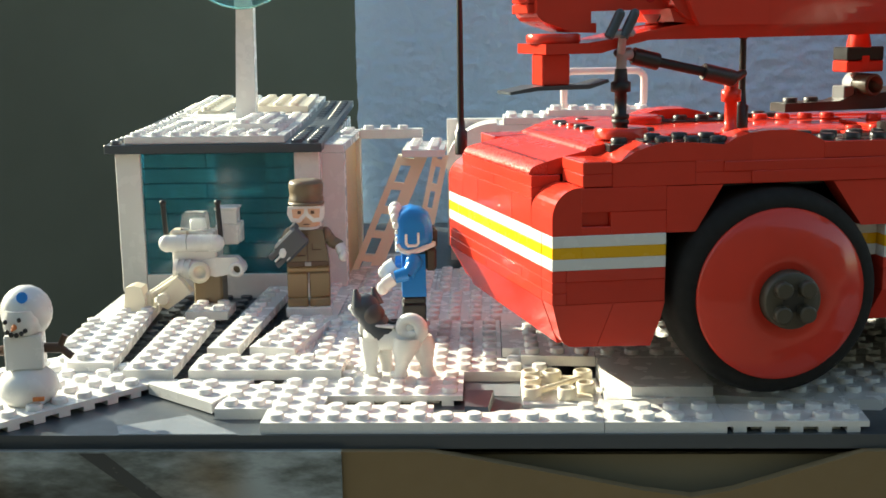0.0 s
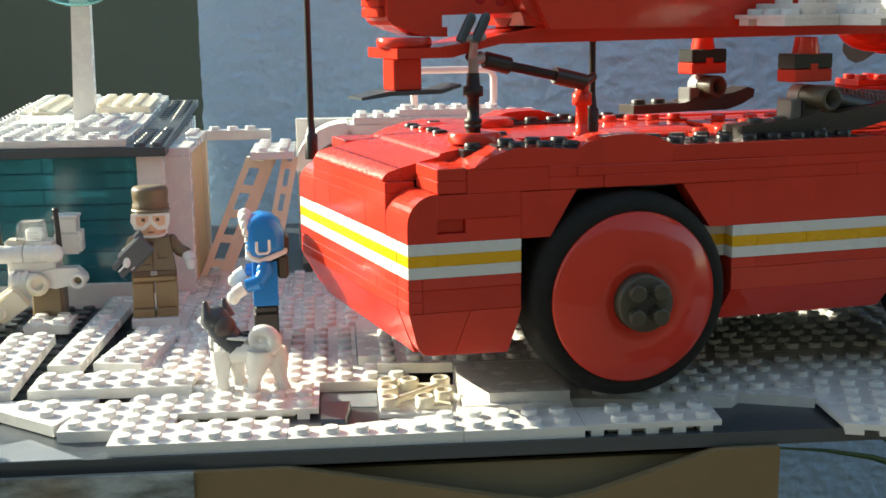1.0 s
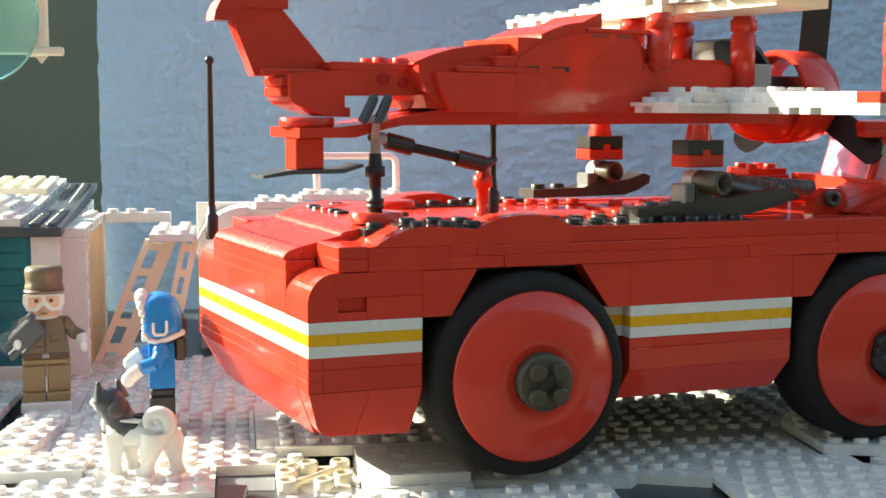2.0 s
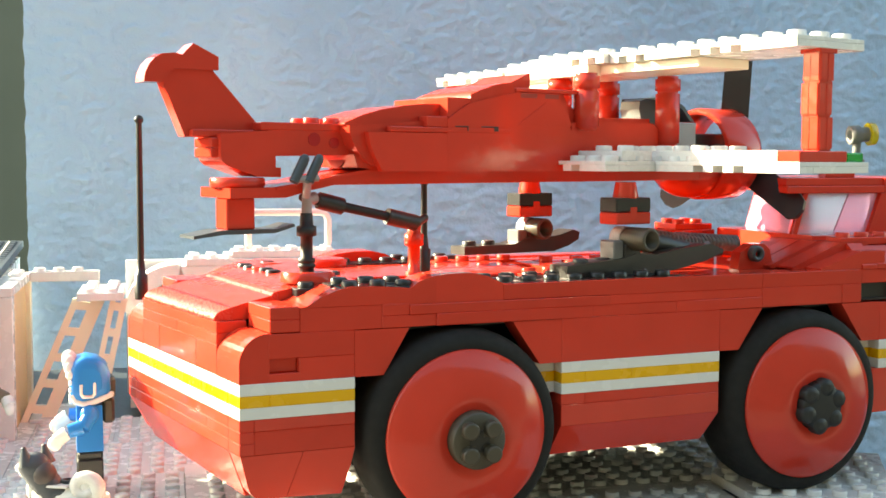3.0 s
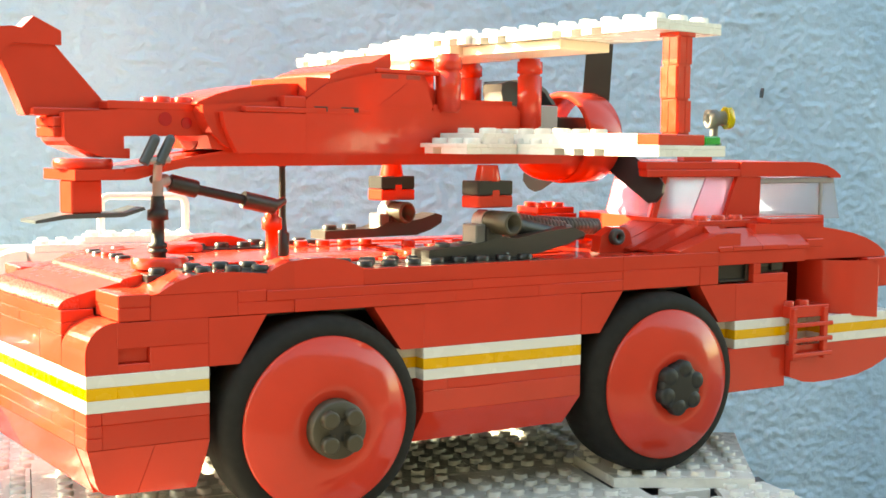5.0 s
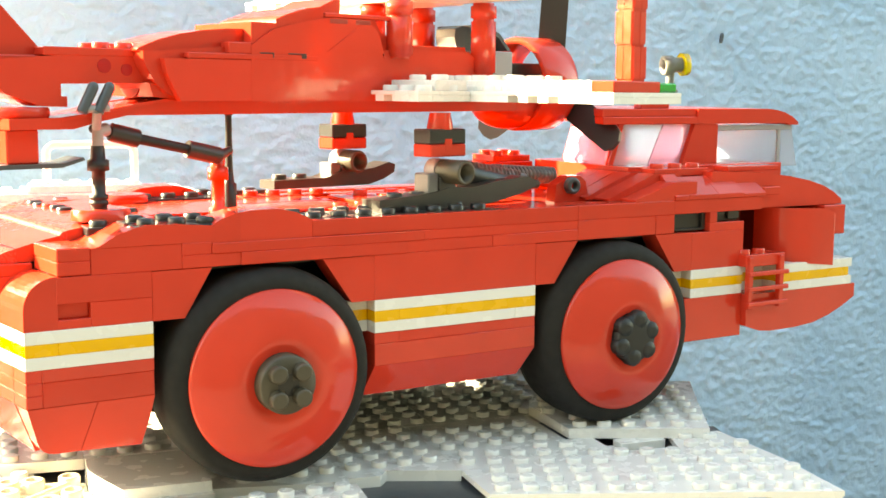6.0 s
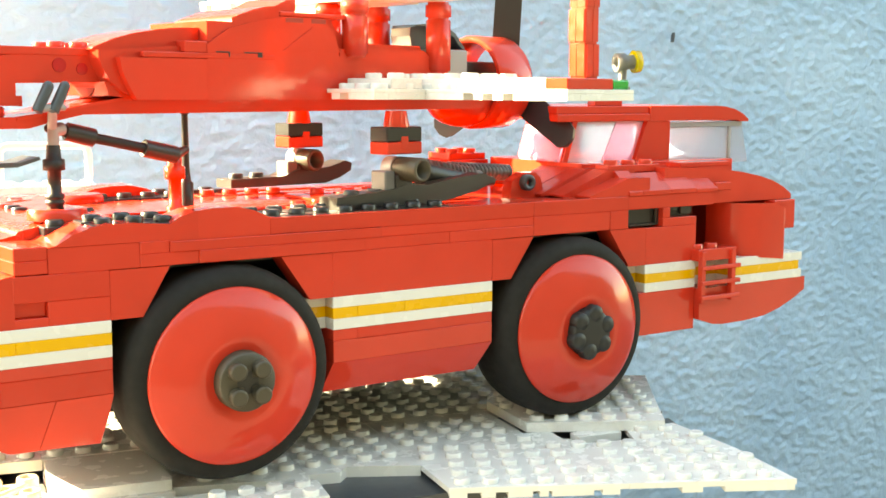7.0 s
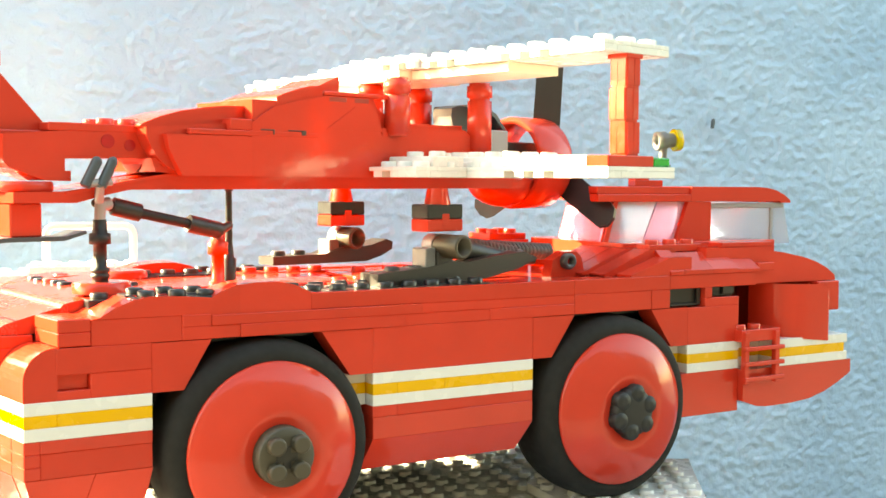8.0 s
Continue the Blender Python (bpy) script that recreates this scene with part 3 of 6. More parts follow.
# cabin with clear windows, set towards the far side
BACK = Vector((-8.2, -37.4, 7.4))
def cp(name, mb, material, parent=None, label=""):
    """Cabin pieces narrow a little and their back runs askew."""
    out = []
    for x, y, z in mb.v:
        w = max(0.0, min(1.0, (28.2 - x) / 3.0))
        y2 = 6 + (y - 6) * 0.8
        p = Vector((x + (0.81 + (x - 24) * 0.026) * 0.8 + 0.4 * (y2 - 2.8) * w, y2, z - 0.03))
        out.append(tuple(BACK + (p - BACK) * 1.035))
    mb.v = out
    ob = tp(name, mb, material, parent, label)
    if material in (CLEAR, PINK):
        ob.visible_shadow = False
    return ob


cabin = cp("cabin", MB().box(24.6, 1.9, 3.95, 34.0, 10.1, 4.25, 0.03), RED)
for y in (1.7, 9.7):
    cp("pillar", MB().prism([(27.9, 4.25), (29.95, 4.25), (29.95, 6.05), (28.6, 6.05)], y, y + 0.6), RED, cabin)
    cp("pillar", MB().prism([(23.95, 4.25), (24.2, 4.25), (24.75, 6.05), (24.5, 6.05)], y + 0.1, y + 0.5), RED, cabin)
    cp("front_post", MB().box(33.75, y + 0.1, 4.25, 33.95, y + 0.45, 5.85, 0.03), LGREY, cabin, "pale clear window post")
    cp("window", MB().box(29.98, y + 0.15, 4.26, 33.73, y + 0.25, 5.75, 0.01), CLEAR, cabin, "clear side window")
    cp("window_frame", MB().box(29.96, y + 0.05, 5.751, 34.6, y + 0.4, 5.97, 0.02), LGREY, cabin, "pale window head")
    cp("window", MB().prism([(24.25, 4.26), (26.1, 4.26), (26.9, 6.04), (24.8, 6.04)], y + 0.2, y + 0.3), CLEAR, cabin, "clear slanted window")
    cp("window", MB().prism([(26.15, 4.26), (27.85, 4.26), (28.5, 6.04), (26.95, 6.04)], y + 0.2, y + 0.3), PINK, cabin, "pink-tinted slanted window")
cp("windscreen", MB().prism([(35.0, 4.05), (35.1, 4.05), (34.65, 5.95), (34.55, 5.95)], 2.0, 10.0), CLEAR, cabin, "clear sloping windscreen")
for y in (1.85, 10.02):
    cp("windscreen_cheek", MB().prism([(33.97, 4.05), (35.1, 4.05), (34.65, 5.95), (33.97, 5.95)], y, y + 0.1), CLEAR, cabin, "clear windscreen cheek")
cp("rear_window", MB().prism([(23.85, 4.26), (23.95, 4.26), (24.5, 6.04), (24.4, 6.04)], 2.3, 9.7), PINK, cabin, "pink-tinted rear window")
cp("roof_plate", MB().box(23.6, 1.6, 6.06, 28.7, 10.4, 6.38, 0.03), RED, cabin)
cp("roof_plate", MB().box(23.6, 1.75, 6.381, 28.7, 10.25, 6.72, 0.03), RED, cabin)
top = [(28.7, 6.06), (28.7, 6.72), (32.8, 6.72), (33.4, 6.68), (34.0, 6.56), (34.5, 6.36), (34.9, 6.1), (34.9, 5.98), (34.3, 5.98), (34.2, 6.06)]
for k in range(4):
    cp("roof_curve", MB().prism(top, 1.6 + 2.2 * k + 0.006, 3.8 + 2.2 * k - 0.006), RED, cabin)
cp("roof_block", MB().box(26.2, 3.0, 6.72, 28.0, 3.9, 7.0, 0.03).box(26.2, 3.0, 7.0, 27.1, 3.9, 7.2, 0.03), RED, cabin)

# shock absorbers and holder on the deck
tp("shock_arm", MB().rod((17.3, 2.6, 4.15), (19.9, 3.0, 3.62), 0.4, 16, 0.36).rod((19.9, 3.0, 3.62), (21.2, 3.1, 3.6), 0.2, 12), SKI, label="dark grey shock absorber arm")
spring = MB().rod((19.0, 4.1, 4.1), (22.6, 4.0, 3.85), 0.24)
for k in range(17):
    spring.lathe([(0.3, 0), (0.37, 0.06), (0.3, 0.12)], n=14, m=Matrix.Translation((19.6 + 0.19 * k, 4.08, 4.06 - 0.013 * k)) @ Matrix.Rotation(radians(90), 4, "Y"))
tp("shock_absorber", spring, MGREY, label="grey coil-sprung shock absorber")
sleeve = MB().rod((17.7, 3.9, 4.3), (20.9, 3.6, 3.72), 0.3, 16)
way = (Vector((20.9, 3.6, 3.72)) - Vector((17.7, 3.9, 4.3)))
turn = way.to_track_quat("Z", "Y").to_matrix().to_4x4()
for k in range(15):
    sleeve.lathe([(0.3, 0), (0.4, 0.05), (0.4, 0.09), (0.3, 0.14)], n=16, m=Matrix.Translation(Vector((17.7, 3.9, 4.3)) + way * (0.1 + 0.055 * k)) @ turn)
tp("shock_sleeve", sleeve, MGREY, label="grey ribbed sleeve")
hold = MB().prism([(21.6, 2.9), (23.4, 2.9), (23.2, 3.7), (22.9, 3.95), (22.3, 3.95), (21.7, 3.6)], 2.4, 3.0)
tp("pin_holder", hold, RED)
tp("pin", MB().lathe([(0.16, 0.3), (0.16, 0.66), (0.3, 0.66), (0.34, 0.6), (0.34, 0.0)], n=18, m=Matrix.Translation((22.4, 2.75, 3.55)) @ Matrix.Rotation(radians(90), 4, "X")), DGREY)
tp("far_block", MB().box(21.5, 9.4, 2.9, 25.5, 11.4, 3.75, 0.03), RED)
tp("far_plate", MB().box(22.4, 9.4, 3.751, 25.5, 11.4, 4.1, 0.03), RED)
tp("far_plate", MB().box(23.3, 9.5, 4.101, 25.4, 11.3, 4.4, 0.03).studs([23.8, 24.8], [10.0, 10.9], 4.4), RED)

# ---- the biplane: s along it, t across, in studs from its middle ----
PC, PYAW = (16.0, 6.2), 10.5
plane = thing("toy_biplane", *PC, 0, "red brick-built biplane with white studded wings, standing on the truck", "toy plane", PYAW)


def pp(name, mb, material, parent=None, label=""):
    return part(name, mb, material, parent or plane, label)


# fuselage
fus = pp("fuselage", MB().prism([(-11.75, 8.0), (-11.5, 7.6), (-11.1, 7.25), (-10.6, 7.06), (2.6, 7.0), (4.0, 7.05), (4.0, 8.0), (2.6, 9.0), (-0.6, 9.05), (-1.9, 9.6), (-2.2, 10.1), (-4.0, 10.08), (-5.2, 9.1), (-11.9, 8.6), (-11.9, 8.35)], -1.7, 1.7), RED)
for t0, t1 in ((-2.0, -1.7), (1.7, 2.0)):
    pp("side_panel", MB().prism([(-7.9, 6.96), (-1.9, 6.96), (-1.9, 8.5), (-2.6, 10.0), (-4.7, 10.0), (-6.0, 9.75), (-6.95, 9.5), (-7.9, 8.9)], t0, t1), RED, fus)
    pp("side_panel", MB().prism([(-10.7, 6.97), (-7.9, 6.97), (-7.9, 8.38), (-11.3, 8.38), (-11.2, 7.9), (-11.0, 7.5)], t0 + 0.004, t1 - 0.004), RED, fus)
    pp("side_tile", MB().box(-10.4, t0 - 0.01, 8.4, -5.0, t1 + 0.01, 8.6, 0.03), RED, fus)
    pp("side_panel", MB().prism([(-1.85, 6.97), (3.9, 6.97), (3.9, 7.95), (2.6, 8.95), (-0.6, 8.98), (-1.85, 8.9)], t0 + 0.1, t1 - 0.1), RED, fus)
# No recess is cut here: black strips on the panel give the slots' shade.
for a, b in ((-7.55, -6.95), (-6.35, -5.55)):
    pp("slot", MB().box(a, -2.02, 8.62, b, -1.9, 8.67, 0.01).box(b - 0.22 if b > -6 else b - 0.06, -2.02, 8.48, b, -1.9, 8.62, 0.01), BLACK, fus, "thin black strip drawn for a slot's shade")
spine = [(-12.0, 8.62), (-11.9, 8.72), (-11.2, 9.0), (-10.4, 9.22), (-9.4, 9.39), (-8.6, 9.47), (-7.85, 9.49), (-7.85, 8.6)]
pp("spine", MB().prism(spine, -1.4, 1.4, smooth=True), RED, fus)
for t0, t1 in ((-1.98, -1.38), (1.38, 1.98)):
    pp("side_block", MB().box(-8.79, t0, 8.605, -7.86, t1, 9.0, 0.03), RED, fus)
pp("canopy_step", MB().prism([(-7.84, 9.0), (-7.84, 9.72), (-6.8, 9.72), (-6.8, 9.0)], -1.9, 1.9), RED, fus)
pp("canopy_back", MB().prism([(-6.79, 9.4), (-6.79, 9.86), (-6.4, 10.02), (-5.8, 10.22), (-5.3, 10.33), (-4.72, 10.39), (-4.72, 9.4)], -1.9, 1.9, smooth=True), RED, fus)
pp("canopy_peak", MB().prism([(-4.71, 9.6), (-4.71, 10.36), (-3.75, 10.8), (-3.67, 10.8), (-3.67, 9.6)], -1.5, 1.5), RED, fus)
pp("canopy_trim", MB().box(-4.7, -1.97, 10.02, -1.5, 1.97, 10.19, 0.03), RED, fus)
# Darker red strips in place of the shade in these slots.
for a, b in ((-4.5, -3.68), (-3.3, -2.6)):
    pp("trim_slot", MB().box(a, -2.004, 9.8, b, -1.9, 9.98, 0.01), SHADE_RED, fus, "darker red strip for the shaded slot under the canopy edge")
# The socket's red is darkened for the shade round the boom's root.
pp("boom_socket", MB().lathe([(0.95, 0), (0.95, 0.5), (0.8, 0.62)], n=24, m=Matrix.Translation((-11.55, 0, 8.0)) @ Matrix.Rotation(radians(90), 4, "Y")), SHADE_RED, fus, "round socket at the boom's root, red darkened for its shade")
for t0, t1 in ((-2.03, -2.0), (2.0, 2.03)):
    pp("slant_panel", MB().prism([(-4.65, 8.75), (-3.25, 9.66), (-2.3, 9.66), (-1.95, 8.75)], t0, t1), RED, fus)
pp("cockpit_wall", MB().box(-0.6, -1.6, 8.9, 2.7, -1.2, 9.15, 0.03).box(-0.6, 1.2, 8.9, 2.7, 1.6, 9.15, 0.03), RED, fus)
pp("cockpit_seat", MB().prism([(2.95, 9.05), (3.95, 9.05), (3.95, 10.02), (3.2, 10.05), (2.85, 9.95), (2.8, 9.6)], -0.8, 0.4), DGREY, fus, "dark grey cockpit seat")
pp("windshield", MB().prism([(3.7, 10.0), (4.3, 9.9), (4.9, 9.6), (5.4, 9.1), (5.6, 9.1), (5.0, 9.75), (4.4, 10.05), (3.7, 10.12)], -1.3, 1.3), DGREY, fus, "smoky windshield")
pp("engine_block", MB().box(4.0, -1.55, 7.9, 5.5, 1.4, 9.05, 0.05).rod((4.4, -1.7, 8.5), (4.4, -1.2, 8.5), 0.35, 16), LGREY, fus, "light grey engine bricks")
pp("engine_block", MB().box(5.5, -1.0, 7.0, 8.8, 1.0, 8.6, 0.05), BLACK, fus, "black engine core")
# cowl ring
mring = Matrix.Translation((8.1, 0, 7.7)) @ Matrix.Rotation(radians(90), 4, "Y")
cowl = MB().lathe([(2.0, -1.0), (2.08, -0.9), (2.08, 0.95), (1.97, 1.15), (1.8, 1.1), (1.8, -1.0), (2.0, -1.0)], n=40, m=mring, cap=False)
pp("cowl_ring", cowl, RED)
pp("cowl_chin", MB().sphere(6.7, 0, 6.75, 1.3, 1.35, 1.1, 0.8, 24), RED)
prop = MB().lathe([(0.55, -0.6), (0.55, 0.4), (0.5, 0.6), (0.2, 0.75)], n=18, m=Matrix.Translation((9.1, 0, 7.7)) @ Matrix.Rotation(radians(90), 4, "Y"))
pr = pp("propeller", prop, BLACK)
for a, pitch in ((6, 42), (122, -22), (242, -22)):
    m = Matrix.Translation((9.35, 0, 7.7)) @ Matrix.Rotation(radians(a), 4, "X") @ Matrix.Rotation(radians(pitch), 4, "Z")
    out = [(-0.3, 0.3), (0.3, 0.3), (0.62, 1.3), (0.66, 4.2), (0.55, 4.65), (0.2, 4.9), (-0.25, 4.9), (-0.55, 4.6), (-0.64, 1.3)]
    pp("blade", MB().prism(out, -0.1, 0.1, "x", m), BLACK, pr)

# boom and tail
pp("tail_boom", MB().prism([(-16.5, 8.1), (-16.5, 7.45), (-16.45, 7.32), (-16.3, 7.18), (-15.8, 7.0), (-15.1, 6.78), (-14.25, 6.76), (-14.25, 7.1), (-14.45, 7.1), (-14.45, 7.5), (-11.5, 7.55), (-11.5, 8.66), (-16.5, 8.24)], -1.0, 1.0), RED)
pp("boom_root", MB().prism([(-11.62, 7.57), (-11.45, 7.1), (-10.4, 7.0), (-10.4, 7.57)], -1.5, 1.5), RED)
pp("boom_plate", MB().box(-15.0, -1.02, 8.4, -11.5, 1.02, 8.68, 0.03).studs([-12.8, -12.0], [-0.5, 0.5], 8.68), RED)
pp("boom_end", MB().box(-16.75, -0.75, 7.8, -16.4, 0.75, 8.12, 0.04), RED)
pp("boom_end", MB().box(-16.75, -0.75, 7.44, -16.4, 0.75, 7.78, 0.04), RED)
pp("fin_plate", MB().box(-17.35, -0.6, 8.14, -14.3, 0.6, 8.4, 0.04), RED)
pp("tail_fin", MB().prism([(-17.5, 8.15), (-18.3, 10.1), (-18.0, 10.5), (-16.5, 10.5), (-16.45, 10.4), (-14.65, 8.45), (-14.7, 8.2)], -0.3, 0.3), RED)
pp("fin_cap", MB().prism([(-18.95, 9.95), (-18.9, 10.25), (-18.75, 10.55), (-18.55, 10.76), (-18.3, 10.9), (-17.9, 10.95), (-17.6, 10.9), (-17.2, 11.3), (-16.3, 10.88), (-16.3, 10.42), (-17.9, 10.42), (-18.2, 10.1), (-18.3, 9.95)], -0.42, 0.42), RED)

# keel beam under the fuselage and the tail ski
pp("keel", MB().prism([(-16.3, 6.05), (-16.3, 6.4), (-14.7, 6.42), (-13.4, 6.6), (-12.0, 6.85), (-10.8, 7.02), (6.0, 6.98), (6.0, 6.55), (-12.3, 6.48), (-13.2, 6.3), (-14.2, 6.05)], -1.3, 1.3), RED)
for t0, t1 in ((-1.36, -1.29), (1.29, 1.36)):
    pp("keel_flange", MB().prism([(-14.6, 6.4), (-13.3, 6.62), (-12.0, 6.87), (-10.9, 7.04), (-8.9, 7.08), (-8.9, 6.98), (-10.9, 6.94), (-12.0, 6.77), (-13.3, 6.52), (-14.6, 6.31)], t0, t1), RED)
    pp("boom_light", MB().rod((-12.15, t0 * 0.76, 7.98), (-12.15, t0 * 0.76 + 0.05, 7.98), 0.2, 16).rod((-12.95, t0 * 0.76, 8.1), (-12.95, t0 * 0.76 + 0.05, 8.1), 0.24, 16), CLEAR_RED, None, "clear red round pin ends")
pp("tail_disc", MB().lathe([(0.92, 0), (0.97, 0.06), (0.97, 0.28), (0.9, 0.34)], -15.55, -0.2, 6.41, 28), RED)
pp("tail_leg", MB().box(-16.25, -0.9, 4.95, -15.2, 0.1, 6.05, 0.05), RED)
pp("tail_ski", MB().prism([(-17.5, 4.78), (-16.5, 4.95), (-14.4, 4.95), (-13.75, 5.12), (-13.7, 5.02), (-14.5, 4.8), (-16.4, 4.8), (-17.5, 4.68)], -1.0, 0.3), DGREY, None, "dark grey tail ski")

# wings
def wing_studs(mb, s0, t0, s1, t1, z):
    """Rows of studs at even steps over a wing plate."""
    ns, nt = max(1, round((s1 - s0) / 1.21)), max(1, round((t1 - t0) / 1.05))
    for i in range(ns):
        for j in range(nt):
            mb.cyl(s0 + (s1 - s0) * (i + 0.5) / ns, t0 + (t1 - t0) * (j + 0.5) / nt, z - 0.01, z + 0.21, 0.335, 14, c=0.04)


def wing(name, s0, t0, s1, t1, z, label, parent=None, studs=True):
    mb = MB().box(s0, t0, z, s1, t1, z + 0.4, 0.025)
    if studs:
        wing_studs(mb, s0, t0, s1, t1, z + 0.4)
    return pp(name, mb, WHITE, parent, label)


def notched(name, s0, t0, s1, t1, z, cells, parent, label=""):
    """A plate whose back edge has notches cut into its lower half."""
    mb = MB().box(s0, t0, z + 0.24, s1, t1, z + 0.4, 0.02).box(s0 + 0.7, t0, z, s1, t1, z + 0.24, 0.02)
    t, k = t0, 0
    while t < t1 - 0.01:
        w = min(0.5, t1 - t)
        if k % 2 == 0 or (k // 2) % 5 in cells:
            mb.box(s0, t, z, s0 + 0.7, t + w, z + 0.24, 0.01)
        t, k = t + w, k + 1
    wing_studs(mb, s0, t0, s1, t1, z + 0.4)
    return pp(name, mb, WHITE, parent, label)


low = notched("lower_wing", 0, -11.8, 3.72, -1.8, 6.98, (0, 1), None, "white studded lower wing")
wing("wing_plate", 0.5, -6.6, 3.7, -1.8, 7.381, "", low)
wing("wing_tile", 0.05, -10.78, 3.7, -6.62, 7.381, "", low, False)
notched("wing_plate", 0, 1.8, 3.72, 11.8, 6.98, (0, 1), low)
notched("wing_root", -2.6, -4.8, -0.01, -2.01, 6.98, (0, 3), low)
wing("wing_root", -1.6, -4.6, 0.0, -2.02, 7.381, "", low)
pp("tip_tile", MB().box(0.0, -11.8, 7.38, 2.5, -10.8, 7.76, 0.03), RED, low, "red wing tip plate")
pp("tip_light", MB().box(2.55, -11.75, 7.38, 3.5, -10.85, 7.72, 0.06), GREEN, low, "clear green navigation light")
lampm = Matrix.Translation((4.27, -10.9, 8.38)) @ Matrix.Rotation(radians(-28), 4, "Z") @ Matrix.Rotation(radians(86), 4, "Y")
pp("tip_lamp", MB().lathe([(0.22, -0.1), (0.22, -0.34), (0.35, -0.34), (0.35, 0.0), (0.27, 0.1), (0.27, 0.35)], n=18, m=lampm, cap=True).rod((4.15, -10.9, 7.38), (4.2, -10.9, 8.2), 0.15).box(3.5, -11.2, 7.38, 4.3, -10.7, 7.5, 0.03), MGREY, low, "grey tap-shaped lamp")
pp("lamp_lens", MB().lathe([(0.42, 0.36), (0.4, 0.6), (0.15, 0.68)], n=16, m=lampm), AMBER, low, "clear yellow lens")
up = notched("upper_wing", 0, -11.55, 3.6, -2.0, 11.33, (0, 1), None, "white studded upper wing")
notched("wing_plate", -0.3, -1.99, 3.6, 3.0, 11.35, (2, 3), up)
notched("wing_plate", 0.3, 3.01, 3.7, 6.0, 11.2, (0, 1), up)
notched("wing_plate", 0.5, 6.01, 3.8, 11.6, 11.05, (3,), up)
pp("under_plate", MB().box(0.4, -6.6, 10.95, 3.15, -1.0, 11.325, 0.03), CREAM, up)
pp("under_plate", MB().box(-0.25, -0.99, 10.9, 3.15, 3.0, 11.345, 0.03), CREAM, up)
pp("under_plate", MB().box(0.9, 3.01, 10.5, 3.6, 6.0, 11.195, 0.03), CREAM, up)


def strut(s, t, z0, z1, plain=False):
    """Stacked bricks with round collars between, or a round ribbed post."""
    if plain:
        prof = [(0.42, 0), (0.42, 0.12), (0.52, 0.14), (0.52, z1 - z0 - 0.75), (0.44, z1 - z0 - 0.72), (0.44, z1 - z0 - 0.62), (0.54, z1 - z0 - 0.6), (0.54, z1 - z0 - 0.12), (0.44, z1 - z0 - 0.1), (0.44, z1 - z0)]
        pp("strut", MB().lathe(prof, s, t, z0, 20), RED, None, "red round ribbed strut")
        return
    n = max(1, round((z1 - z0) / 1.2))
    h = (z1 - z0) / n
    first = None
    for k in range(n):
        z = z0 + k * h
        d = (0.03, -0.04, 0.02)[k % 3]
        w, e = 0.4, 0.33
        out = [(-e, -w), (-0.03, -w), (-0.03, -w + 0.012), (0.03, -w + 0.012), (0.03, -w), (e, -w), (w, -e), (w, e), (e, w), (-e, w), (-w, e), (-w, 0.03), (-w + 0.012, 0.03), (-w + 0.012, -0.03), (-w, -0.03), (-w, -e)]
        mb = MB().prism([(s + d + a, t + b) for a, b in out], z + 0.09, z + h - 0.002, "z")
        mb.box(s - 0.34 + d, t - 0.34, z, s + 0.34 + d, t + 0.34, z + 0.1, 0.01)
        if k == n - 1:
            mb.box(s - 0.45 + d, t - 0.45, z1 - 0.16, s + 0.45 + d, t + 0.45, z1, 0.02)
        ob = pp("strut" if k == 0 else "strut_block", mb, RED, first, "red stacked strut" if k == 0 else "")
        first = first or ob


strut(1.68, -11.1, 7.76, 11.33)
strut(-1.1, -1.9, 8.6, 10.9, True)
strut(3.4, -1.9, 8.0, 10.95, True)
strut(0.3, 1.5, 9.1, 10.95, True)
strut(3.4, 1.9, 8.0, 10.95, True)
strut(1.45, 11.2, 7.38, 11.35)

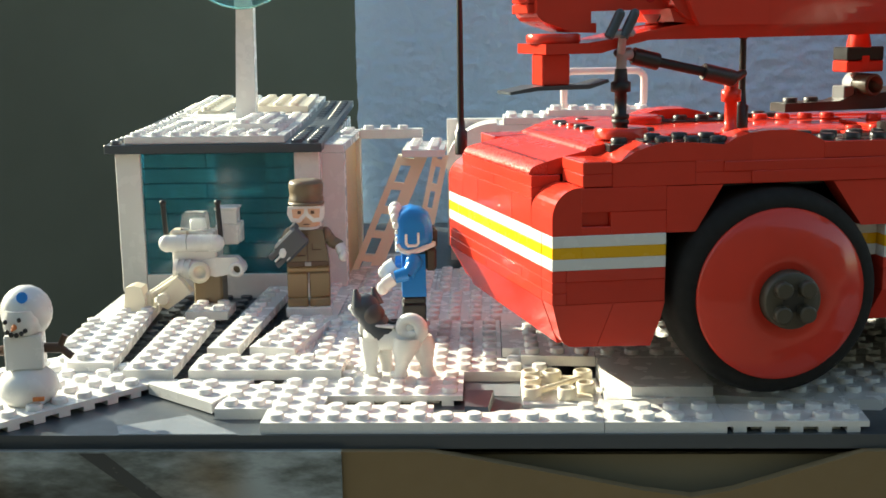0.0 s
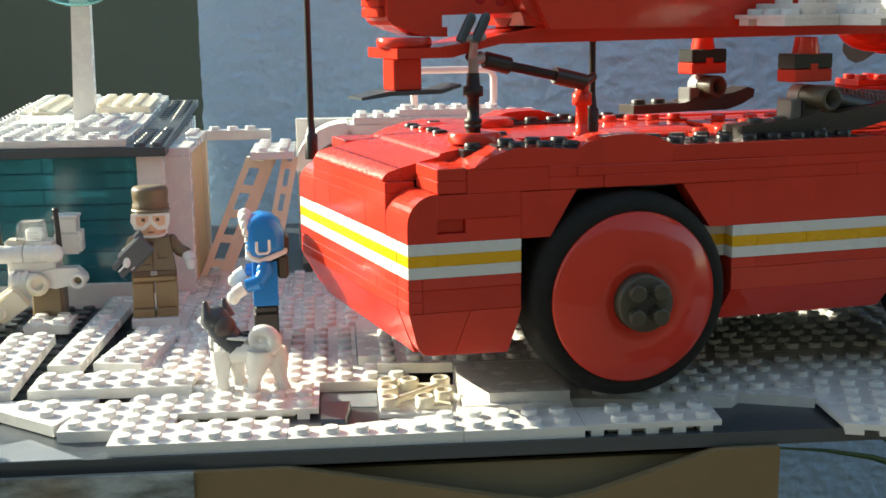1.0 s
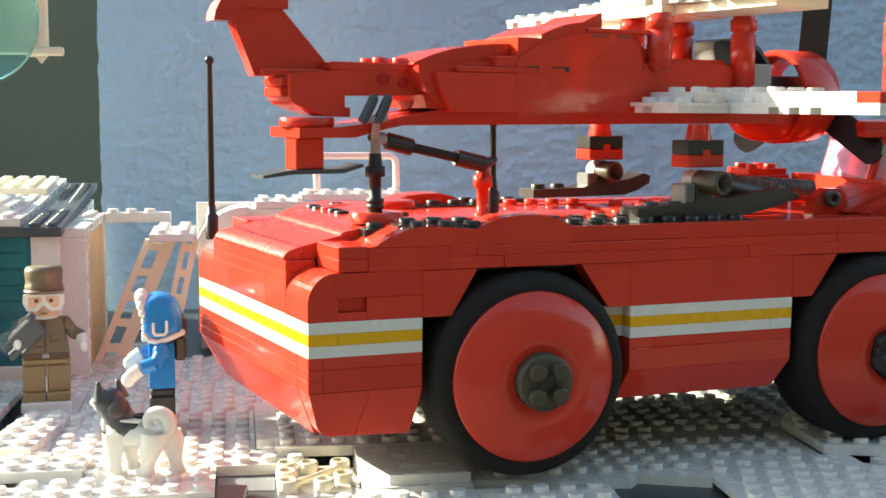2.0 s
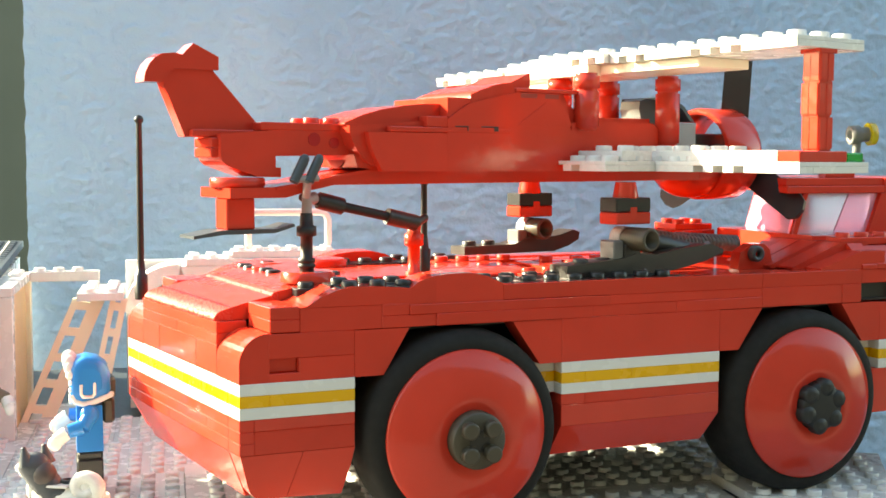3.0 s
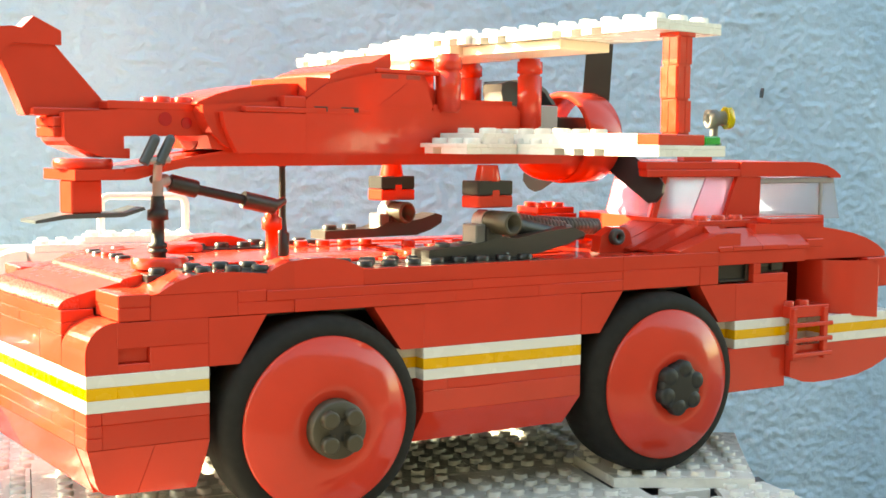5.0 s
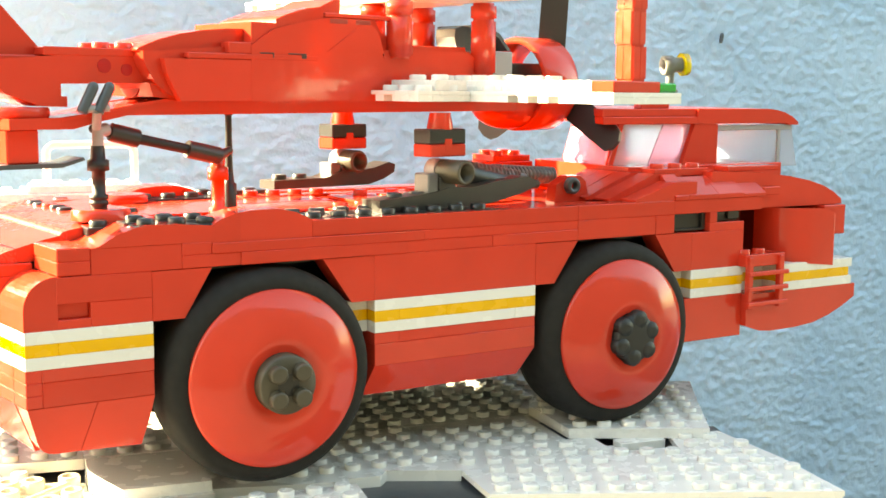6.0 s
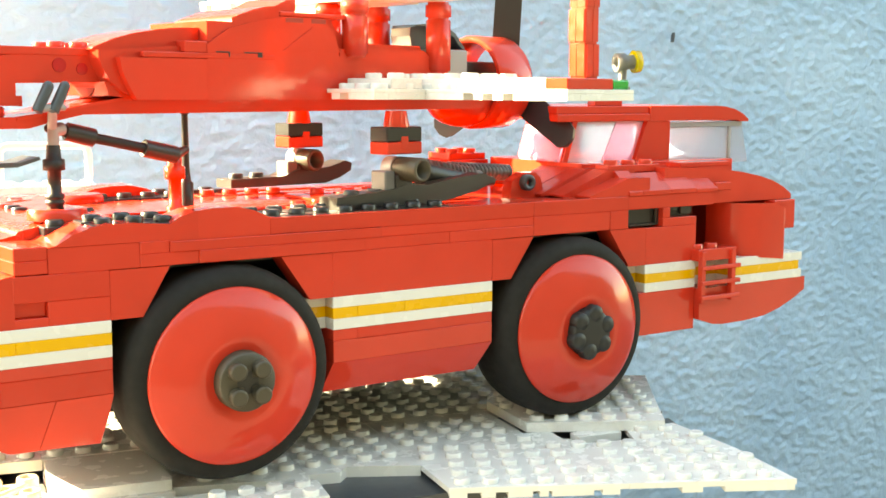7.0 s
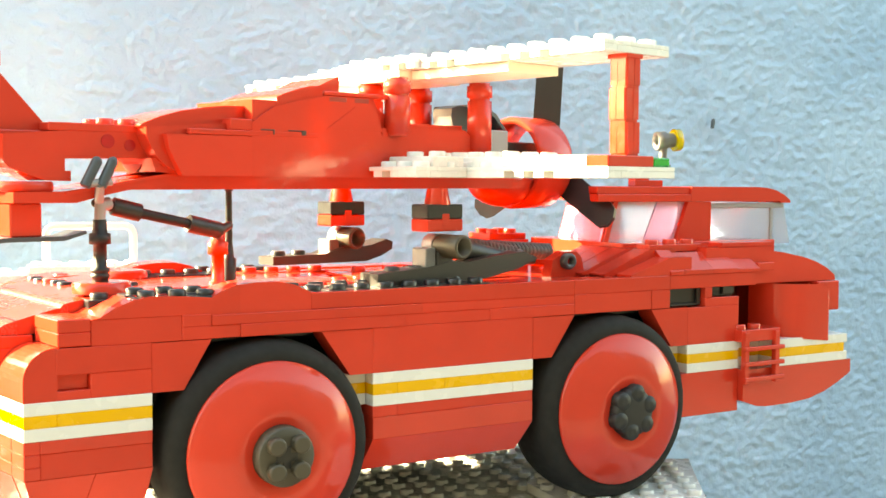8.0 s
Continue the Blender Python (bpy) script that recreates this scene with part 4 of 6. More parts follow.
# two skis, each on a cone and a clamp
SKI_FAR = [(-3.8, 3.4), (-3.8, 3.75), (-1.2, 3.78), (-0.3, 4.05), (0.5, 4.0), (1.3, 4.1), (2.1, 4.32), (2.45, 4.2), (2.4, 3.88), (1.8, 3.6), (1.0, 3.4)]
SKI_NEAR = [(-3.3, 2.96), (-3.3, 3.45), (-0.6, 3.62), (0.2, 3.8), (1.2, 3.7), (2.6, 3.9), (4.3, 4.02), (5.1, 3.72), (4.0, 3.35), (2.6, 3.1), (1.4, 2.96)]
for t, s, zb, prof, studs, length in ((-4.2, -1.0, 4.36, SKI_NEAR, (-2.2, -1.1), 1.15), (2.4, -0.6, 4.42, SKI_FAR, (-3.2, -2.2), 0.75)):
    c = pp("ski_leg", MB().lathe([(0.5, 0), (0.5, 0.1), (0.4, 0.62)], s, t, 5.94, 20), RED, None, "red cone leg")
    pp("clamp", MB().box(s - 0.9, t - 0.5, 5.4, s + 0.9, t + 0.5, 5.96, 0.05), BLACK, c, "black clamp brick")
    pp("clamp", MB().box(s - 0.9, t - 0.51, 4.93, s + 0.9, t + 0.51, 5.395, 0.05).box(s - 0.2, t - 0.52, 5.1, s + 0.2, t + 0.52, 5.62, 0.04), RED, c, "red clamp plate")
    mp = Matrix.Translation((s + 0.1, t - 0.2, zb)) @ Matrix.Rotation(radians(90), 4, "X")
    pp("axle", MB().lathe([(0.44, -0.1), (0.46, 0.0), (0.46, length), (0.42, length + 0.06), (0.33, length + 0.06), (0.33, length - 0.6), (0.02, length - 0.6)], n=22, m=mp), HUB, c, "dark brown-grey open tube")
    pp("axle", MB().lathe([(0.4, -0.75), (0.47, -0.7), (0.47, -0.12)], n=22, m=mp), LGREY, c, "light grey round brick")
    pp("ski_block", MB().box(s - 0.9, t - 0.4, 3.55, s - 0.4, t + 0.45, zb - 0.05, 0.05), MGREY, c, "grey ski block")
    pp("ski_block", MB().box(s - 0.39, t - 0.46, 3.5, s + 0.45, t + 0.46, zb - 0.2, 0.05), SKI, c)
    ski = MB().prism([(s + a, b) for a, b in prof], t - 0.5, t + 0.55)
    top = prof[1][1]
    ski.studs([s + a for a in studs], [t + 0.05], top)
    pp("ski", ski, SKI, c, "dark grey landing ski with a raised tip")

# ---- setting: wall, far dark hedge, ground, box, print, grass blades ----
DB = math.degrees(BANG)


def stucco():
    m = bpy.data.materials.new("blue_stucco")
    m.use_nodes = True
    nt = m.node_tree
    b = nt.nodes["Principled BSDF"]
    b.inputs["Roughness"].default_value = 0.92
    tc = nt.nodes.new("ShaderNodeTexCoord")
    big = nt.nodes.new("ShaderNodeTexNoise")
    big.inputs["Scale"].default_value, big.inputs["Detail"].default_value, big.inputs["Roughness"].default_value = 330, 3, 0.5
    fine = nt.nodes.new("ShaderNodeTexNoise")
    fine.inputs["Scale"].default_value, fine.inputs["Detail"].default_value = 9, 3
    for n in (big, fine):
        nt.links.new(tc.outputs["Object"], n.inputs["Vector"])
    ramp = nt.nodes.new("ShaderNodeValToRGB")
    ramp.color_ramp.elements[0].position, ramp.color_ramp.elements[0].color = 0.3, (0.285, 0.442, 0.618, 1)
    ramp.color_ramp.elements[1].position, ramp.color_ramp.elements[1].color = 0.75, (0.39, 0.547, 0.715, 1)
    nt.links.new(fine.outputs["Fac"], ramp.inputs["Fac"])
    nt.links.new(ramp.outputs["Color"], b.inputs["Base Color"])
    bp = nt.nodes.new("ShaderNodeBump")
    bp.inputs["Strength"].default_value, bp.inputs["Distance"].default_value = 0.32, 0.003
    nt.links.new(big.outputs["Fac"], bp.inputs["Height"])
    nt.links.new(bp.outputs["Normal"], b.inputs["Normal"])
    return m


STUCCO = stucco()
HEDGE = mat("dark_hedge", (0.092, 0.09, 0.064), 0.95, var=0.25, scale=3)
# Dark tone of the unseen light-blocking screen behind the camera.
DARK = mat("blocker_dark", (0.03, 0.035, 0.028), 0.95, var=0.3, scale=4)
CARD = mat("cardboard", (0.22, 0.15, 0.072), 0.85, var=0.1, scale=30)
SOIL = mat("paving", (0.13, 0.125, 0.115), 0.9, var=0.2, scale=8)
GRASS = mat("grass_blade", (0.06, 0.12, 0.03), 0.6, var=0.2)


def rough_wall():
    """The wall's face, with lumps of plaster standing out."""
    mb = MB()
    u0, u1, z0, z1, nu, nz = -13.2, 86.0, -27.0, 33.0, 600, 390
    verts, faces = [], []
    for j in range(nz + 1):
        for i in range(nu + 1):
            u, z = u0 + (u1 - u0) * i / nu, z0 + (z1 - z0) * j / nz
            a = noise.noise((u * 0.7, z * 0.85, 3.0))
            b = noise.noise((u * 1.45 + 0.9 * a, z * 1.85 - 0.5 * a, 7.0))
            h = 0.10 * a + 0.18 * max(-0.3, b) + 0.05 * noise.noise((u * 3.1, z * 3.5, 1.0))
            edge = 0.12 * noise.noise((0.0, z * 0.9, 5.0)) if i == 0 else 0.0
            verts.append((u + edge, 46.0 - h, z))
    for j in range(nz):
        for i in range(nu):
            a = j * (nu + 1) + i
            faces.append((a, a + 1, a + nu + 2, a + nu + 1))
    mb.add(verts, faces, True)
    mb.box(-13.1, 46.9, -48, 86, 60, 33, 0.2)
    mb.box(86, 45.6, -48, 240, 60, 90, 0.2)
    mb.box(-13.1, 45.9, -48, 86, 60, -27, 0.2)
    mb.box(-13.1, 45.9, 33, 86, 60, 90, 0.2)
    return mb


solo("wall_back", rough_wall(), STUCCO, "rough blue-grey rendered house wall", "wall", (*BORG, -6.8), DB, "structure")
speck = MB().prism([(-0.08, -0.36), (0.0, -0.4), (0.09, 0.1), (0.07, 0.4), (-0.03, 0.2)], -0.3, 0.1)
solo("wall_mark", speck, DGREY, "small dark mark in the blue plaster", "mark", (*bxy(53.4, 45.7), 11.75), DB, "structure")
solo("hedge_backdrop", MB().box(-500, 120, -38.2, -6, 126, 41, 1.0), HEDGE, "dark shaded garden boundary behind the display", "backdrop", (*BORG, -6.8), DB, "structure")
solo("ground", MB().box(-3000, -3000, -2, 3000, 3000, 0, 0.1), SOIL, "grey paved ground under the display", "ground", (0, 0, -45), 0, "structure")
# Added out of view: a dark screen that cuts fill from the front sky.
solo("wall_front", MB().box(-700, -176, -38.2, 700, -170, 140, 1.0), DARK, "unseen dark screen added behind the camera to cut sky fill", "wall", (*BORG, -6.8), DB, "structure")
box = thing("cardboard_box", *bxy(1, 15), -45, "brown cardboard box under the base", "box", DB)
part("side", MB().prism([(-10.1, 0), (10.0, 0), (10.0, 37.69), (7.8, 37.69), (5.6, 37.0), (3.4, 36.3), (2.0, 36.05), (0.2, 36.3), (-3.5, 37.05), (-7.0, 37.69), (-10.1, 37.69)], -15.4, -15.0), CARD, box)
part("inner_flap", MB().prism([(-9.6, 30.0), (9.5, 30.0), (9.5, 37.3), (-9.6, 37.3)], -14.6, -14.3), mat("shaded_lining", (0.2, 0.17, 0.11), 0.9, var=0.2, scale=14), box, "dark olive inner flap")
part("side", MB().box(-10.1, 14.0, 0, 10.0, 14.4, 37.69, 0.05), CARD, box)
part("side", MB().box(-10.1, -15.0, 0, -9.7, 14.0, 37.69, 0.05), CARD, box)
part("side", MB().box(9.6, -15.0, 0, 10.0, 14.0, 37.69, 0.05), CARD, box)
PHOTO = mat("glossy_print", (0.18, 0.2, 0.2), 0.22)
pt = PHOTO.node_tree
pc = pt.nodes.new("ShaderNodeTexCoord")
pm = pt.nodes.new("ShaderNodeMapping")
pm.inputs["Rotation"].default_value, pm.inputs["Scale"].default_value = (0, radians(35), 0), (0.45, 1, 1.3)
pn = pt.nodes.new("ShaderNodeTexNoise")
pn.inputs["Scale"].default_value, pn.inputs["Detail"].default_value, pn.inputs["Roughness"].default_value = 55, 7, 0.62
pr_ = pt.nodes.new("ShaderNodeValToRGB")
pr_.color_ramp.elements[0].position, pr_.color_ramp.elements[0].color = 0.36, (0.035, 0.04, 0.035, 1)
pr_.color_ramp.elements[1].position, pr_.color_ramp.elements[1].color = 0.62, (0.36, 0.41, 0.42, 1)
mid = pr_.color_ramp.elements.new(0.47)
mid.color = (0.12, 0.14, 0.135, 1)
pt.links.new(pc.outputs["Object"], pm.inputs["Vector"])
pt.links.new(pm.outputs["Vector"], pn.inputs["Vector"])
pt.links.new(pn.outputs["Fac"], pr_.inputs["Fac"])
pt.links.new(pr_.outputs["Color"], pt.nodes["Principled BSDF"].inputs["Base Color"])
warm = pt.nodes.new("ShaderNodeTexNoise")
warm.inputs["Scale"].default_value, warm.inputs["Detail"].default_value = 22, 2
wr = pt.nodes.new("ShaderNodeMapRange")
wr.inputs["From Min"].default_value, wr.inputs["From Max"].default_value = 0.5, 0.68
blend = pt.nodes.new("ShaderNodeMixRGB")
blend.blend_type, blend.inputs["Color2"].default_value = "MULTIPLY", (0.62, 0.42, 0.26, 1)
pt.links.new(pc.outputs["Object"], warm.inputs["Vector"])
pt.links.new(warm.outputs["Fac"], wr.inputs["Value"])
pt.links.new(wr.outputs["Result"], blend.inputs["Fac"])
pt.links.new(pr_.outputs["Color"], blend.inputs["Color1"])
pt.links.new(blend.outputs["Color"], pt.nodes["Principled BSDF"].inputs["Base Color"])
sheet = solo("printed_sheet", MB().box(-24, -0.55, -14, -9.05, -0.5, -0.42, 0.02), PHOTO, "glossy mottled grey print hung under the base edge", "print", (*BORG, -6.8), DB)
part("print_line", MB().prism([(-18.2, -0.5), (-17.3, -0.5), (-13.6, -3.6), (-14.2, -3.6)], -0.56, -0.551), mat("dark_print_ink", (0.035, 0.042, 0.045), 0.25), sheet, "dark slanting printed line")
gr = MB()
BLADES = ([(22.6, 14, -14.7), (25.75, 14, -15.2), (28.6, 14, -15.9), (30.6, 14, -16.7), (34.0, 14, -18.5), (39.0, 14.5, -23.0), (44.0, 15, -31.0), (47.0, 15.5, -45.0)],
          [(26.5, 14, -13.4), (29.2, 14, -14.9), (30.6, 14, -16.0), (31.9, 14, -17.3), (36.0, 14.3, -21.5), (40.0, 15, -30.0), (42.0, 15.5, -45.0)])
for pts in BLADES:
    n = len(pts) - 1
    for i in range(n):
        w0, w1 = 0.05 + 0.16 * min(1.0, i / 3), 0.05 + 0.16 * min(1.0, (i + 1) / 3)
        gr.rod(pts[i], pts[i + 1], w0, 8, w1)
solo("grass_blades", gr, GRASS, "long green grass blades beside the box", "grass", (0, 0, 0), 0, kind="stuff")

# ---- snow base ----
base = thing("snow_base", *BORG, -6.8, "white stud-topped brick plates on a dark grey baseplate", "baseplate", DB, kind="structure")


def bp_(name, mb, material, label=""):
    return part(name, mb, material, base, label)


bp_("baseplate", MB().prism([(-27, -0.12), (19.5, -0.12), (22.9, 0.8), (26.3, 6), (27, 44), (-22.7, 44), (-22.3, 9.6), (-27, 4.6)], -0.5, 0.0, "z"), DGREY, "dark grey smooth baseplate")
dk = MB()
for i in range(-22, -13):
    for j in range(5, 21):
        if not (i < -19 and j < 5):
            dk.cyl(i + 0.5, j + 0.5, 0, 0.2, 0.3, 8)
bp_("dark_studs", dk, DGREY)["kind"] = "stuff"
TAPE = mat("clear_tape", (0.22, 0.245, 0.27), 0.2, var=0.15, scale=40)
bp_("tape", MB().prism([(-17.2, 0.75), (-14.9, 2.0), (-12.7, -0.08), (-16.9, -0.08)], 0.0, 0.03, "z"), TAPE, "shiny strip of clear tape")
bp_("dark_slope", MB().add([(-4.85, 2.25, 0), (-3.95, 2.15, 0), (-3.75, 3.85, 0), (-4.85, 3.95, 0), (-4.85, 2.4, 0.2), (-4.0, 2.3, 0.2), (-3.8, 3.8, 0.36), (-4.85, 3.9, 0.36)],
    [(3, 2, 1, 0), (4, 5, 6, 7), (0, 1, 5, 4), (1, 2, 6, 5), (2, 3, 7, 6), (3, 0, 4, 7)]), DGREY, "small dark slope")
bp_("tape", MB().prism([(-4.85, 4.25), (-2.8, 4.05), (-2.75, 5.6), (-4.85, 5.8)], 0.0, 0.03, "z"), TAPE, "shiny strip of clear tape")


def grid_plate(pts, z=0.0, turn=0.0, origin=None, material=None, studs=True, notch=None, name=None):
    """A plate of any outline; its studs follow its own grid, turned about origin. notch: the edge (index) whose lower half is cut."""
    ox, oy = origin or pts[0]
    c, s = math.cos(radians(turn)), math.sin(radians(turn))
    loc = [((x - ox) * c + (y - oy) * s, -(x - ox) * s + (y - oy) * c) for x, y in pts]
    mb = MB()
    m = Matrix.Translation((ox, oy, 0)) @ Matrix.Rotation(radians(turn), 4, "Z")
    tmp = poly_plate(MB(), loc, z + (0.2 if notch is not None else 0.0), z + 0.4, studs)
    mb.add([m @ Vector(p) for p in tmp.v], tmp.f)
    mb.smooth = list(tmp.smooth)
    if notch is not None:
        cx, cy = sum(p[0] for p in pts) / len(pts), sum(p[1] for p in pts) / len(pts)
        inner = [(p[0] + 0.95 * (cx - p[0]) / max(1, math.hypot(cx - p[0], cy - p[1])), p[1] + 0.95 * (cy - p[1]) / max(1, math.hypot(cx - p[0], cy - p[1]))) for p in pts]
        mb.prism(inner, z, z + 0.2, "z")
        for e in notch:
            a, b = Vector(pts[e]), Vector(pts[(e + 1) % len(pts)])
            d = (b - a).normalized()
            nrm = Vector((-d.y, d.x))
            if nrm.dot(Vector((cx, cy)) - a) < 0:
                nrm = -nrm
            n = max(1, round((b - a).length))
            for k in range(n):
                p = a + d * ((b - a).length / n * (k + 0.22))
                q = p + d * 0.45
                mb.prism([tuple(p), tuple(q), tuple(q + nrm * 0.95), tuple(p + nrm * 0.95)], z, z + 0.2, "z")
    return bp_(name or ("plate" if len(pts) == 4 else "wedge_plate"), mb, material or WHITE)


def rplate(u, v, nx, ny, z=0.0, turn=0.0, studs=True, material=None, notch=None):
    c, s = math.cos(radians(turn)), math.sin(radians(turn))
    g_ = 0.012
    pts = [(u + x * c - y * s, v + x * s + y * c) for x, y in ((g_, g_), (nx - g_, g_), (nx - g_, ny - g_), (g_, ny - g_))]
    return grid_plate(pts, z, turn, (u, v), material, studs, notch)


# front edge
rplate(-11.95, 0, 6, 2)
rplate(-11.95, 2.0, 2, 1)
grid_plate([(-5.99, 0.01), (0, 0.01), (0, 1.95), (-2.2, 1.6), (-4.0, 1.12), (-5.99, 1.1)], origin=(-6, 0))
grid_plate([(0.02, 0.01), (4.2, 0.01), (4.2, 2.0), (2.0, 2.0), (1.0, 2.5), (0.02, 2.5)], origin=(0, 0))
grid_plate([(4.22, 0.1), (9.05, 0.1), (9.15, 1.9), (4.22, 2.0)], origin=(4, 0), notch=(0,))
rplate(-11.93, 3.02, 7, 3, 0.0, notch=(0,))
grid_plate([(-17.1, 4.42), (-14.1, 2.03), (-13.95, 2.42), (-13.09, 5.0), (-13.3, 5.0), (-17.15, 5.0)], 0.06, 0.0, (-17.1, 2.7))
rplate(-13.9, 1.55, 2, 3)
grid_plate([(-22.4, -1.45), (-17.13, 4.48), (-17.2, 6.0), (-21.4, 9.0), (-26.5, 4.5)], 0.02, 48.4, (-22.4, -1.45), notch=(0,))
grid_plate([(-20.9, 6.2), (-19.0, 6.2), (-20.0, 17.6), (-22.3, 18.4), (-22.2, 9.2)], 0.4, 4.5, (-21.9, 6.2))
rplate(-18.3, 5.1, 2, 8, 0.4, 1.0)
rplate(-15.7, 5.05, 6, 2, 0.4)
rplate(-9.43, 6.05, 8, 2)
rplate(-15.4, 7.07, 6, 1)
grid_plate([(-15.7, 8.3), (-14.4, 8.3), (-13.9, 20.0), (-15.2, 20.0)], 0.4, -2.0, (-15.6, 8.3))
rplate(-13.95, 8.4, 2, 5, 0.42, -10.0)
rplate(-18.2, 14.6, 2, 2, 0.4)
# floor behind the figures
grid_plate([(-13.6, 8.15), (-11.45, 8.15), (-11.45, 14.06), (-11.09, 14.06), (-11.09, 20.06), (-10.73, 20.06), (-10.73, 26.1), (-14.0, 26.1), (-13.3, 15.0)], origin=(-11.43, 8.1))
for u0 in (-11.8, -7.8, -3.8):
    for v0 in (8.1, 14.1, 20.1):
        if v0 < 9 and u0 > -5:
            continue
        rplate(u0 + 0.37 + 0.06 * (v0 - 8.1), v0, 4, 6, 0.003 * ((u0 * 7 + v0) % 3))
grid_plate([(-2.67, 6.95), (0.29, 6.75), (0.29, 14.08), (-3.4, 14.08), (-3.4, 8.1), (-2.67, 8.1)], 0.4, 0, (-2.7, 6.9))
# ring bracket plate
ring = MB().box(-2.7, 3.1, 0, -2.0, 5.9, 0.3, 0.03).box(-2.0, 5.3, 0, -0.1, 5.9, 0.3, 0.03).box(-1.35, 3.1, 0.02, -0.1, 3.75, 0.28, 0.03).box(-0.6, 3.75, 0.01, -0.1, 5.3, 0.29, 0.03)
for x, y in ((-2.36, 3.45), (-2.34, 4.6), (-2.32, 5.6), (-1.5, 5.55), (-0.3, 5.6), (-0.3, 4.05), (-1.05, 3.4)):
    ring.lathe([(0.37, 0.2), (0.37, 0.56), (0.33, 0.6), (0.24, 0.6), (0.22, 0.42), (0.02, 0.42)], x, y, 0, 18)
ring.rod((-2.2, 3.6, 0.36), (-0.35, 5.3, 0.36), 0.13)
bp_("plate", MB().box(-2.72, 2.75, 0, 0.28, 5.95, 0.16, 0.02), WHITE)
bp_("bracket_plate", ring, CREAM, "cream bracket plate with ring studs")
bp_("plate", MB().box(0.3, 2.6, 0, 4.29, 6.7, 0.4, 0.02), WHITE)
bp_("ramp", MB().prism([(0.34, 6.7), (0.32, 5.2), (1.25, 2.85), (4.22, 2.8), (4.22, 6.7)], 0.401, 0.78, "z"), WHITE, "smooth white wedge before the wheel")
rplate(0.3, 6.72, 4, 3, 0.4)
bp_("plate", MB().box(20.4, 2.9, 0, 22.4, 3.6, 0.4, 0.02), WHITE)
# floor under and in front of the truck
grid_plate([(4.31, 3.0), (9.0, 2.2), (9.0, 8.0), (4.31, 8.0)], origin=(4, 2))
grid_plate([(9.01, 2.5), (10.2, 2.4), (10.6, 2.9), (13.19, 2.0), (13.19, 8.0), (9.01, 8.0)], origin=(9, 2))
for u0, v0, nx, ny in ((4.31, 8, 5, 6), (9.31, 8, 5, 6), (14.31, 8, 6, 6), (0.3, 9.63, 4, 6), (4.31, 14, 8, 6), (12.31, 14, 8, 6), (20.32, 9.6, 6, 10), (0.3, 15.63, 4, 8), (4.31, 20, 8, 6), (12.31, 20, 14, 6)):
    rplate(u0, v0, nx, ny, 0.003 * ((u0 + v0) % 2))
grid_plate([(13.2, 1.95), (13.12, -0.75), (19.2, -2.75), (19.2, 4.2), (13.2, 4.2)], 0.0, -18.2, (13.12, -0.75), notch=())
grid_plate([(19.21, -2.76), (25.0, -4.65), (25.3, -0.8), (25.1, 3.2), (22.8, 3.3), (22.3, 1.8), (19.7, 2.15), (19.7, 4.2), (19.21, 4.2)], 0.0, -18.2, (13.12, -0.75), notch=())
# lugs along that corner's lower edge, some missing
for a, b in ((0.0, 0.05), (0.09, 0.13), (0.165, 0.235), (0.255, 0.28), (0.29, 0.41), (0.435, 0.485), (0.665, 0.725), (0.79, 0.995)):
    e0, e1 = (13.14 + 11.86 * a, -0.75 - 3.9 * a), (13.14 + 11.86 * b, -0.75 - 3.9 * b)
    bp_("lug", MB().prism([e0, e1, (e1[0] + 0.31, e1[1] + 0.95), (e0[0] + 0.31, e0[1] + 0.95)], 0.0, 0.2, "z"), WHITE)

grid_plate([(13.2, 4.21), (18.6, 4.21), (18.6, 8.0), (13.2, 8.0)], origin=(13.2, 4.2))
grid_plate([(18.76, 4.27), (24.16, 2.43), (25.3, 4.7), (26.42, 6.89), (27.75, 9.41), (26.8, 9.75), (20.0, 9.58), (18.76, 8.0)], 0.4, -18.8, (18.76, 4.27))
for u0, v0, u1, v1 in ((24.4, 3.0, 25.2, 4.0), (25.2, 4.9, 25.75, 5.7), (25.8, 6.3, 26.25, 7.0)):
    bp_("dark_step", MB().prism([(u0, v0), (u1, v0 + 0.1), (u1 + 0.2, v1), (u0 + 0.2, v1)], 0.0, 0.36, "z"), DGREY, "small dark grey step")

# ---- hut ----
hut = thing("toy_hut", *bxy(-18, 21), -6.8, "white brick hut with a teal window front and studded roof", "toy hut", DB)
HD = 23.4


def hp(name, mb, material, parent=None, label=""):
    mb.v = [(x - 0.045 * max(0.0, y), y, z + (0.036 * max(0.0, y - 9) if z > 7.62 and y > 9.05 else 0.0)) for x, y, z in mb.v]
    return part(name, mb, material, parent or hut, label)


for x0, x1 in ((-5.0, -3.7), (4.2, 5.5)):
    hp("column", MB().box(x0, -0.3, 0.4, x1, 0.7, 7.64, 0.04), WHITE)
hp("sill", MB().box(-3.7, -0.25, 0.0, 4.2, 0.6, 1.3, 0.03), WHITE)
for k in range(8):
    cut = -0.4 if k % 2 else 1.0
    for i, (a, b) in enumerate(((-3.69, cut), (cut + 0.01, 4.19))):
        hp("window_brick", MB().box(a, -0.1 + 0.004 * (i % 2), 1.31 + 0.785 * k, b, 0.5, 2.085 + 0.785 * k, 0.02), TEAL)
hp("side_wall", MB().box(-5.0, 0.71, 0, -4.2, HD, 7.6, 0.03), WHITE)
for k in range(3):
    hp("side_panel", MB().box(4.7, 0.71 + 7.56 * k, 0, 5.5, 0.7 + 7.56 * (k + 1), 7.6, 0.04), CREAM if k == 1 else WHITE)
